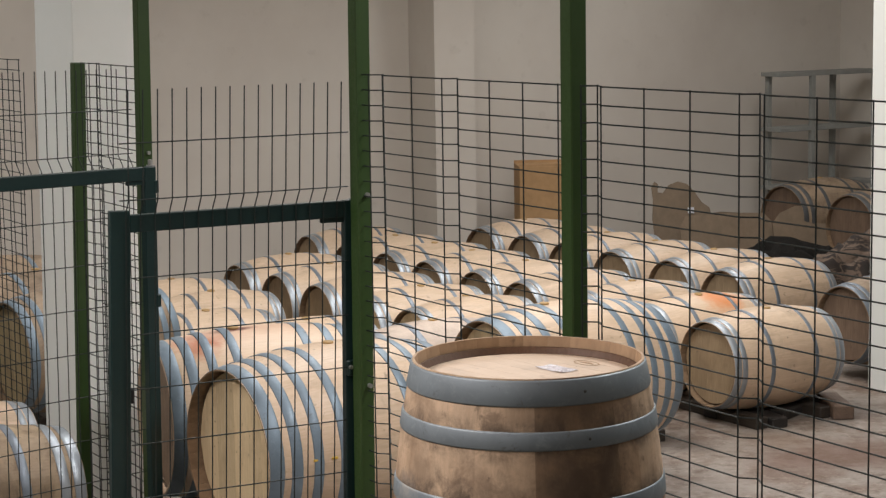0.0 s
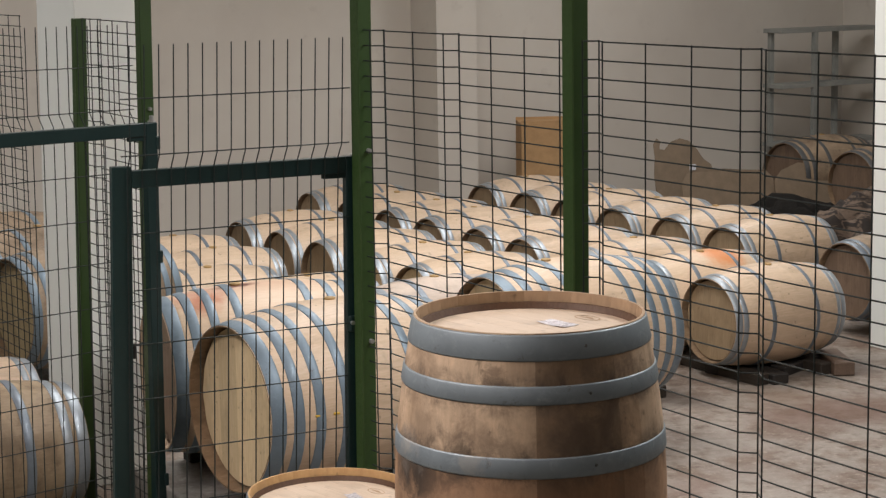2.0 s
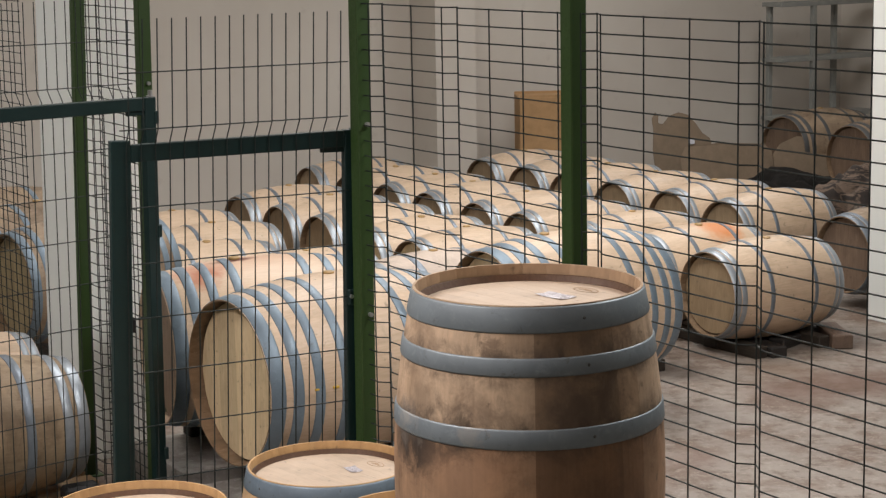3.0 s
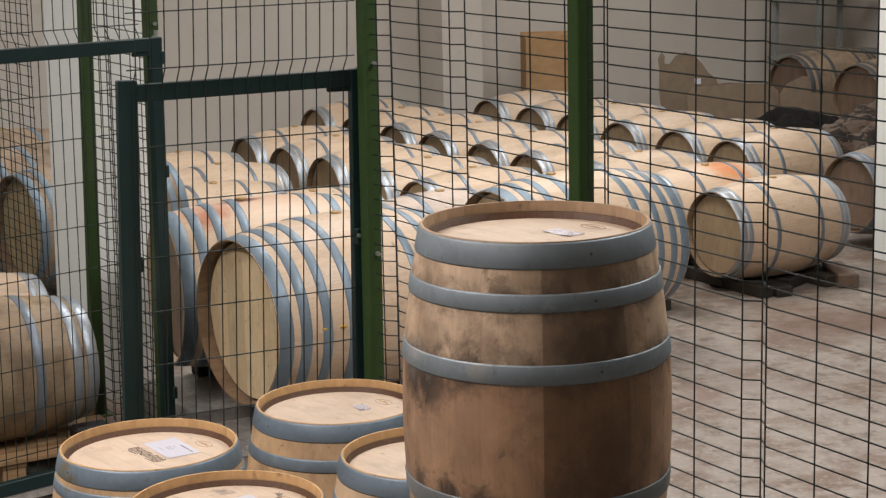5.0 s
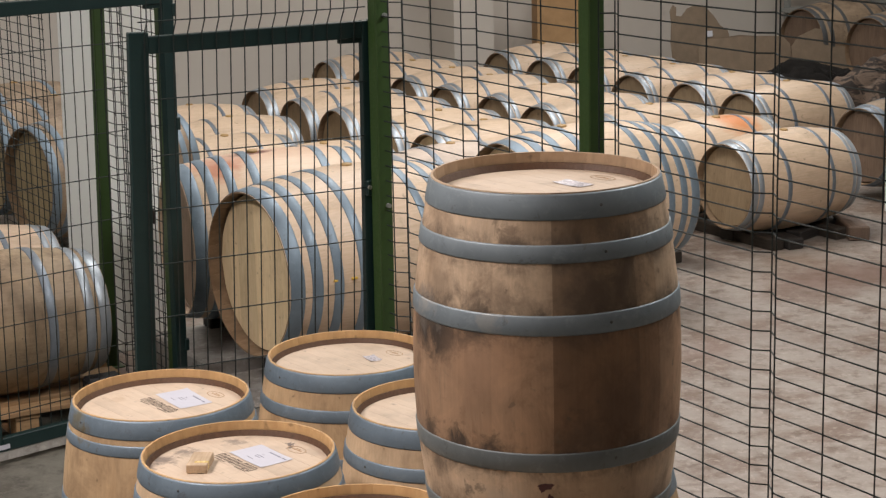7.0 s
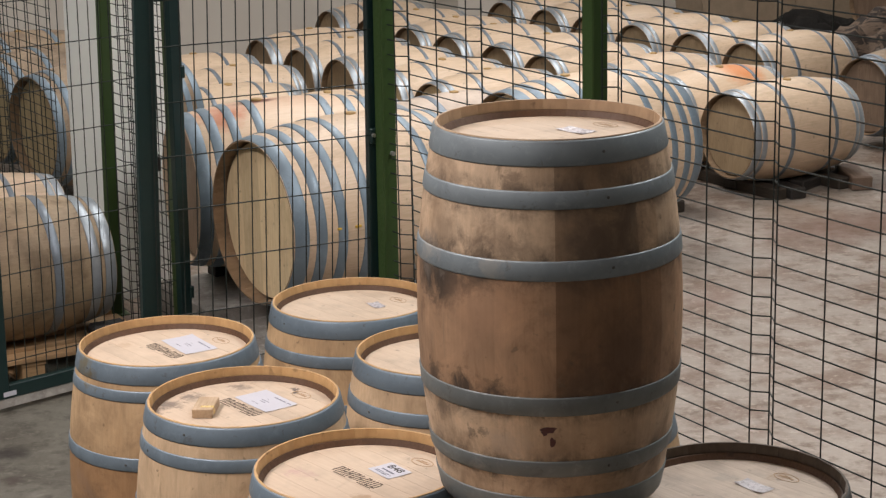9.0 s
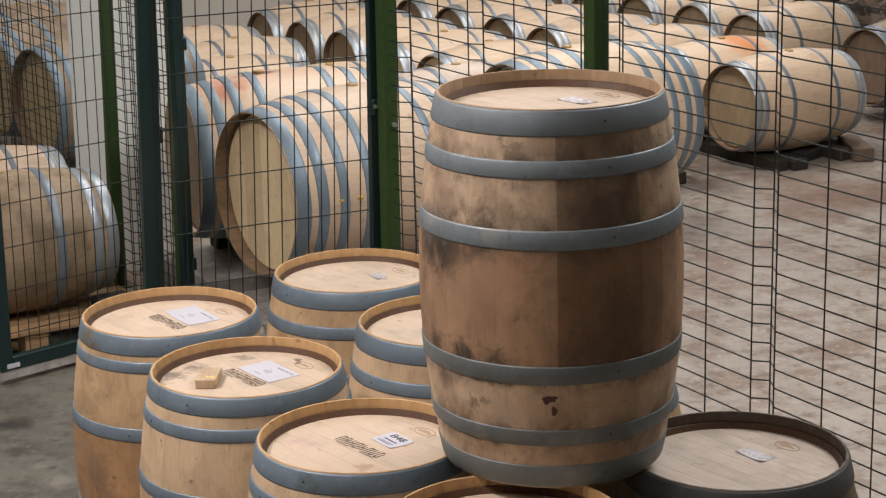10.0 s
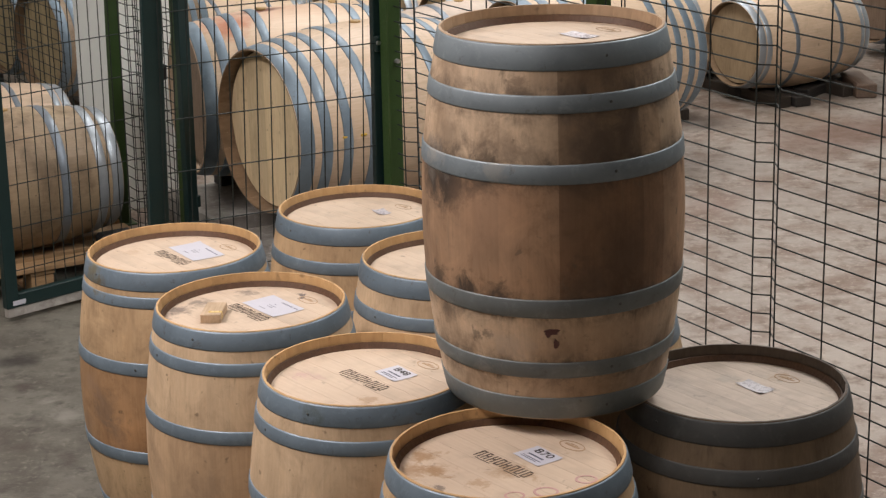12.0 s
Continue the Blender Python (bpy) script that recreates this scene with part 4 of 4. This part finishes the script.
for d, top in ((0.20, 0.054), (0.75, 0.044)):
    chunk = empty("bearer_block", uvpose(5.155 + d, 9.43, 0.077), "short dark timber block under a raised barrel", "beam", "bearer blocks")
    part("timber", box((-0.05, -0.20, 0), (0.05, 0.20, top), 0.006), DARKWOOD, chunk)

# a concrete plinth under each large cask; added black bearers stand for shade there
for u0, v, low, high, belly in ((3.475, 7.64, 0.315, 0.19, 0.445), (3.55, 8.53, 0.286, 0.20, 0.434), (5.50, 8.60, 0.19, 0.0, 0.445)):
    plinth = empty("cask_plinth", uvpose(0, 0), "low grey concrete plinth with added black bearers under a cask" if high else "pair of added black bearers under a large cask", "plinth", "cask plinths")
    if high:
        part("slab", box((u0 - 0.06, v - 0.34, 0), (u0 + 1.15, v + 0.34, high), 0.012), SLAB, plinth)
    top = low + belly - math.sqrt((belly - 0.009) ** 2 - 0.26 ** 2)
    for d in (-0.26, 0.26):
        part("bearer", box((u0 + (0.22 if high else 0.03), v + d - 0.05, high + (0.001 if high else 0.0)), (u0 + (1.07 if high else 0.80), v + d + 0.05, top + 0.004), 0.006), BLACKWOOD, plinth, "added bearer, black like the shade under the cask")

# barrels on a pallet behind the open gate, and on a rack beyond the column
lay(BRIGHT, 2.07, 8.46, 0.150)
lay(PROTO, 2.12, 9.17, 0.150)
for v in (11.15, 11.99, 12.82):
    lay(RACKED, 3.61, v, 0.253, 0.0, 6.5)


def pallet(m, label):
    thing = empty("pallet", m, label, "pallet")
    for k in range(7):
        y = -0.55 + k * 0.183
        part("deck_board", box((-0.6, y - 0.06, 0.120), (0.6, y + 0.06, 0.143), 0.003), PINE, thing)
    for x in (-0.54, 0.0, 0.54):
        part("stringer_board", box((x - 0.06, -0.6, 0.098), (x + 0.06, 0.6, 0.119), 0.003), PINE, thing)
        for y in (-0.53, 0.0, 0.53):
            part("block", box((x - 0.055, y - 0.065, 0.021), (x + 0.055, y + 0.065, 0.097), 0.003), PINE, thing)
        part("skid_board", box((x - 0.05, -0.6, 0.0), (x + 0.05, 0.6, 0.020), 0.002), PINE, thing)
    return thing


pallet(uvpose(2.56, 8.72, 0, 0, 0, 0), "rough pine pallet under lying barrels")
stand = empty("barrel_stand", uvpose(0, 0), "dark steel stand carrying barrels", "rack")
for u in (3.95, 4.39):
    part("rail", box((u - 0.04, 10.65, 0.19), (u + 0.04, 13.2, 0.268), 0.005), GREYM, stand)
    for v in (10.75, 11.9, 13.1):
        part("leg", box((u - 0.035, v - 0.04, 0), (u + 0.035, v + 0.04, 0.19), 0.004), GREYM, stand)
chock = empty("rubber_chock", uvpose(2.98, 8.24, 0.143), "black rubber chock beside a barrel on the pallet", "chock")
part("wedge", box((-0.09, -0.05, 0), (0.09, 0.05, 0.07), 0.015), BLACK, chock)

# ---------------- columns and far corner ----------------
def column(u0, v0, u1, v1, lean=0.0):
    solid("column", box((-(u1 - u0) / 2, -(v1 - v0) / 2, 0), ((u1 - u0) / 2, (v1 - v0) / 2, 4.9), 0.006), COLUMN, Matrix.Translation(at((u0 + u1) / 2, (v0 + v1) / 2)) @ pose(-1.7 * math.sin(radians(lean)), 0, 0, 0, lean, 0) @ pose(0, 0, 0, 0, 0, TURN), "white painted square concrete column", "column", "structure")


column(3.43, 9.272, 3.83, 9.836, 0.9)
column(9.33, 8.80, 9.75, 9.553)
solid("pilaster", box((9.70, 16.0, 0), (10.17, WALL_V - 0.002, 4.79)), PLASTER, uvpose(0, 0), "plastered wall pilaster", "pilaster", "structure")

shelf = empty("metal_shelf", uvpose(0, 0), "grey steel shelving unit standing empty in the corner", "shelf")
for u, v in ((14.02, 15.96), (14.45, 15.72), (14.98, 15.96), (15.40, 15.72)):
    part("upright", box((u - 0.028, v - 0.028, 0), (u + 0.028, v + 0.028, 1.90), 0.003), SHELF, shelf)
for z in (0.62, 1.27, 1.88):
    part("board", box((13.95, 15.69, z), (15.43, 16.01, z + 0.045), 0.003), SHELF, shelf)

carton = empty("cardboard_box", uvpose(10.92, 15.72, 0, 0, 0, -TURN + 4), "tall orange-brown cardboard carton with a hand hole", "box")
bm = box((-0.37, -0.25, 0), (0.28, 0.25, 1.10), 0.004)
part("carton", bm, CARD_O, carton)
part("hand_hole", revolve([(0.022, -0.252), (0.022, -0.249)], 16, False), INK, carton, m=pose(-0.25, 0, 0.84) @ Matrix.Diagonal((0.8, 1, 2.2, 1)) @ pose(0, 0, 0, 90, 0, 0) @ pose(0, 0, 0.0))
for y in (-0.245, 0.245):
    part("flap", box((-0.37, y - 0.003, 1.10), (0.28, y + 0.003, 1.125), 0.001), CARD_O, carton)


def crumpled(w, d, h, seed, nx=28, ny=18, lobes=2.4):
    """A heap with folds: a closed sheet over the ground."""
    bm = bmesh.new()
    top, low = [], []
    for i in range(nx + 1):
        a, b = [], []
        for j in range(ny + 1):
            x, y = 2 * i / nx - 1, 2 * j / ny - 1
            fall = max(0.0, 1 - (x * x) ** 1.5) * max(0.0, 1 - (y * y) ** 1.5)
            f = noise.fractal(Vector((x * lobes + seed * 7.1, y * lobes, seed)), 0.9, 2.1, 3)
            ridge = abs(noise.noise(Vector((x * 3 + seed, y * 3, 4.0))))
            a.append(bm.verts.new((x * w / 2 * (1 + 0.1 * f), y * d / 2 * (1 + 0.1 * f), 0.012 + h * max(0.05, fall * (0.85 + 0.40 * f - 0.30 * ridge)))))
            b.append(bm.verts.new((x * w / 2, y * d / 2, 0.0)))
        top.append(a)
        low.append(b)
    for i in range(nx):
        for j in range(ny):
            bm.faces.new((top[i][j], top[i + 1][j], top[i + 1][j + 1], top[i][j + 1]))
            bm.faces.new((low[i][j], low[i][j + 1], low[i + 1][j + 1], low[i + 1][j]))
    for i in range(nx):
        bm.faces.new((low[i][0], low[i + 1][0], top[i + 1][0], top[i][0]))
        bm.faces.new((low[i + 1][ny], low[i][ny], top[i][ny], top[i + 1][ny]))
    for j in range(ny):
        bm.faces.new((low[0][j + 1], low[0][j], top[0][j], top[0][j + 1]))
        bm.faces.new((low[nx][j], low[nx][j + 1], top[nx][j + 1], top[nx][j]))
    return bm


def board_bm(outline, bend):
    """A torn piece of board, 6 mm thick, bowed, from an outline in its own plane."""
    bm = bmesh.new()
    f = [bm.verts.new((x, bend * math.sin(2.2 * x) - 0.003, z)) for x, z in outline]
    b = [bm.verts.new((x, bend * math.sin(2.2 * x) + 0.003, z)) for x, z in outline]
    bm.faces.new(f)
    bm.faces.new(b[::-1])
    for k in range(len(outline)):
        q = (k + 1) % len(outline)
        bm.faces.new((f[k], b[k], b[q], f[q]))
    return bm


ring = [(-0.20, 0.0), (-0.25, 0.30), (-0.27, 0.55), (-0.25, 0.74), (-0.26, 0.87), (-0.22, 0.93), (-0.18, 0.90), (-0.19, 0.82), (-0.13, 0.81), (-0.05, 0.89), (0.06, 0.92),
        (0.17, 0.89), (0.26, 0.80), (0.33, 0.70), (0.42, 0.64), (0.44, 0.55), (0.40, 0.0)]
torn = empty("torn_cardboard", uvpose(11.86, 14.85, 0, -8, 0, -12), "torn rounded brown cardboard sheet leaning in the corner", "cardboard")
part("board", board_bm(ring, 0.06), CARD, torn)
part("paper_scrap", box((0.155, 0.008, 0.59), (0.225, 0.014, 0.65)), PAPER_LOW, torn, "small white paper scrap")
flat = empty("flattened_carton", uvpose(12.72, 14.45, 0, -14, 0, -8), "flattened brown cardboard carton behind the barrels", "cardboard")
for name, outline, shift in (("panel", [(-1.0, 0.0), (-1.0, 0.50), (-0.92, 0.60), (-0.5, 0.62), (-0.3, 0.60), (0.02, 0.58), (0.10, 0.50), (0.12, 0.0)], 0.0),
                             ("flap", [(0.06, 0.0), (0.08, 0.46), (0.18, 0.56), (0.40, 0.63), (0.62, 0.60), (0.85, 0.50), (1.00, 0.36), (1.08, 0.20), (1.08, 0.0)], -0.05)):
    part(name, board_bm(outline, 0.03), CARD, flat, m=pose(0, shift, 0))
solid("tarpaulin", crumpled(1.5, 0.9, 0.70, 3, 40, 26, lobes=0.8), TARP, uvpose(11.45, 12.55, 0, 0, 0, -TURN), "crumpled black and brown tarpaulin heap", "tarpaulin", smooth=True)
solid("old_sacking", crumpled(1.3, 0.9, 0.80, 9, 40, 26, lobes=0.9), SACK, uvpose(11.15, 11.55, 0, 0, 0, -TURN), "heap of dirty brown sacking", "sacking", smooth=True)
# ---------------- fence ----------------
UF = 3.36


def post(v, h, label, lean=0.0, u=UF, bolts=()):
    ob = empty("fence_post", Matrix.Translation(at(u, v)) @ pose(-1.7 * math.sin(radians(lean)), 0, 0, 0, lean, 0) @ pose(0, 0, 0, 0, 0, TURN), label, "fence post", "fence posts")
    part("upright", box((-0.03, -0.03, 0), (0.03, 0.03, h), 0.004), GREEN, ob)
    part("base_plate", box((-0.06, -0.06, 0), (0.06, 0.06, 0.008)), GREEN, ob)
    for z in bolts:
        part("bolt", disc(0.009, 0.0, 0.014, 8), STEEL, ob, "zinc-plated bolt head", m=pose(0.008, -0.030, z) @ pose(0, 0, 0, 90, 0, 0))
    return ob


P0, P1, P2, P3 = 9.035, 8.175, 6.09, 4.72
LATCH_Z = 1.41
LEAN0, LEAN1, LEAN2 = 1.4, 0.8, 0.45
post(P0, 2.50, "dark green painted square steel fence post", LEAN0)
post(P1, 4.7, "dark green painted square steel post up to the ceiling", LEAN1, bolts=(0.55, 1.30, 2.10))
latch_post = post(P2, 4.7, "dark green painted square steel post up to the ceiling", LEAN2, bolts=(0.62, 1.35, 2.07))
latch = part("latch", box((-0.046, 0.028, LATCH_Z - 0.030), (0.010, 0.060, LATCH_Z + 0.030), 0.004), TEAL, latch_post, "small dark teal gate latch")
part("bolt", disc(0.008, 0.0, 0.010, 8), STEEL, latch, "zinc-plated bolt head", m=pose(-0.039, 0.029, LATCH_Z + 0.006) @ pose(0, 0, 0, 90, 0, 0))
post(P3, 4.7, "dark green painted square steel post up to the ceiling", 0.0)

TOPZ = 2.515


def mesh_panel(line, uprights, label, top=TOPZ, lean=0.0):
    """Welded panel: level wires along a folded line of (v, du), upright wires at places on it."""
    mid = at(UF, (line[0][0] + line[-1][0]) / 2)
    tilt = Matrix.Translation(mid) @ pose(-1.7 * math.sin(radians(lean)), 0, 0, 0, lean, 0) @ Matrix.Translation(-mid)
    thing = empty("mesh_panel", tilt @ uvpose(UF, 0), label, "fence panel", "welded mesh panels")
    level = mesh_of("level_wire", tube([(du, v, 0) for v, du in line], 0.0026), WIRE)
    z, k = top, 0
    while z > 0.03:
        part("level_wire", level, WIRE, thing, m=pose(0, 0, z))
        z, k = z - (0.0561 if k < 17 else 0.0575), k + 1
    upright = mesh_of("upright_wire", tube([(0, 0, 0.02), (0, 0, top + 0.004)], 0.0026), WIRE)
    for v, du in uprights:
        part("upright_wire", upright, WIRE, thing, m=pose(du - 0.005, v, 0))
    return thing


def folds(starts, end):
    """Folded line from fold places; each fold is a V 0.10 wide and 0.035 deep, uprights every 0.205 between."""
    line, ups = [], []
    for a, b in zip(starts, starts[1:] + [end]):
        mid = 0.070 if a == 4.572 else 0.063
        line += [(a + 0.102, 0.0), (a + mid, 0.036), (a, 0.0)]
        ups += [(a + 0.102, 0.0), (a + mid - 0.004, 0.036), (a, 0.0)]
        stop = b if b == end else b + 0.102
        n = max(1, round((a - stop) / 0.205))
        for k in range(1, n):
            ups.append((a - k * (a - stop) / n, 0.0))
    line.append((end, 0.0))
    ups.append((end, 0.0))
    return line, ups


line, ups = folds([5.897, 5.385], 4.60)
mesh_panel([(6.06, 0.0)] + line[:-1] + [(4.735, 0.0)], ups[:-1], "dark green welded wire mesh panel with upright folds")
line, ups = folds([4.572, 3.836, 3.125, 2.42, 1.71], 1.0)
mesh_panel(line, ups, "dark green welded wire mesh panel with upright folds")
line, ups = folds([8.74], 8.17)
mesh_panel([(8.95, 0.0)] + line, ups + [(8.95, 0.0)], "dark green welded wire mesh panel between two posts", 2.497, LEAN1)
line, ups = folds([13.0, 12.26, 11.53, 10.79], 9.86)
mesh_panel(line, ups, "dark green welded wire mesh panel behind the open gate", 2.497)


def gate(hinge, free, label, flip, wide=0.0, rack=0.0, sag=0.0):
    """An open gate leaf: box-section frame, welded mesh that stands above it, hinges and a latch."""
    a, b = Vector(hinge), Vector(free)
    length = (b - a).length
    angle = math.degrees(math.atan2(b.y - a.y, b.x - a.x))
    thing = empty("metal_gate", Matrix.Translation(at(a.x, a.y)) @ pose(-1.7 * math.sin(radians(LEAN1)), 0, 0, 0, LEAN1, 0) @ pose(0, 0, 0, 0, 0, TURN + angle), label, "gate", "open gate leaves")
    tip = Matrix.Translation((0, 0, 1.9)) @ pose(0, 0, 0, 0, -rack, 0) @ Matrix.Translation((0, 0, -1.9))
    drop, dip = math.sin(radians(sag)), pose(0, 0, 0, 0, sag, 0)
    slide = lambda z: (1.9 - z) * math.sin(radians(rack))
    top, low, s, t = 2.045, 0.055, 0.062, 0.020
    part("hinge_stile", box((0, -t, low), (s, t, top), 0.003), TEAL, thing)
    part("latch_stile", box((length - s, -t, low), (length + wide, t, top), 0.003), TEAL, thing, m=pose(0, 0, -length * drop) @ tip)
    part("top_rail", box((s + 0.001, -t, top - s), (length - s - 0.001, t, top), 0.003), TEAL, thing, m=Matrix.Translation((0, 0, top)) @ dip @ Matrix.Translation((0, 0, -top)))
    part("bottom_rail", box((s + 0.001, -t, low), (length - s - 0.001 + slide(low), t, low + s), 0.003), TEAL, thing)
    up = mesh_of("upright_wire", tube([(0, 0.024 * flip, low + 0.02), (0, 0.024 * flip, 2.050), (0, 0.060 * flip, 2.10), (0, 0.060 * flip, 2.492)], 0.0024), WIRE)
    for k in range(int((length - 0.098) / 0.0535) + 1):
        part("upright_wire", up, WIRE, thing, m=pose(0.098 + 0.0535 * k, 0, -(0.098 + 0.0535 * k) * drop) @ tip)
    across = {high: mesh_of("level_wire", tube([(0.07 if high else 0.05, 0, 0), (length - (0.01 if high else s), 0, 0)], 0.0024), WIRE) for high in (True, False)}
    for z in (2.305, 2.104, 1.82, 1.615, 1.415, 1.213, 1.012, 0.81, 0.61, 0.41, 0.21):
        part("level_wire", across[z > 2.05], WIRE, thing, m=pose(slide(z), (0.064 if z > 2.08 else 0.028) * flip, z) @ dip)
    for z in (0.35, 1.42, 1.95):
        lug = part("hinge", box((-0.012, -0.018, z - 0.03), (0.012, 0.026, z + 0.03), 0.004), TEAL, thing)
        part("bolt", disc(0.009, 0.018, 0.030, 8), STEEL, lug, "zinc-plated bolt head", m=pose(0.0, 0.012, z) @ pose(0, 0, 0, 90, 0, 0))
    part("latch_plate", box((length - s - 0.014, -0.012, 1.33), (length - s, 0.012, 1.385), 0.003), BLACK, thing, m=tip)
    part("bottom_strip", box((0.01, -t + 0.004, 0.012), (length - 0.004 + slide(low), t - 0.004, low - 0.001), 0.002), SLAB, thing, "pale grey cement-splashed strip under the frame")
    pin = part("hinge_pin", disc(0.011, top + 0.001, top + 0.030, 10), STEEL, thing, "zinc-plated hinge pin", m=pose(0.018, 0, 0))
    part("washer", disc(0.019, top + 0.0005, top + 0.006, 10), STEEL, pin)
    part("corner_bracket", box((s, -0.01, top - s - 0.02), (s + 0.09, 0.01, top - s), 0.002), TEAL, thing)
    return thing


gate((3.378, 6.150), (2.440, 6.262), "dark teal steel gate leaf with wire mesh, standing open", 1, 0.010, 1.1, 1.0)
g1 = gate((3.355, 8.055), (2.300, 7.820), "dark teal steel gate leaf with wire mesh, standing open", -1)
part("sticker", box((0.985, 0.0205, 0.066), (1.05, 0.0215, 0.088)), PAPER, g1, "small white sticker")
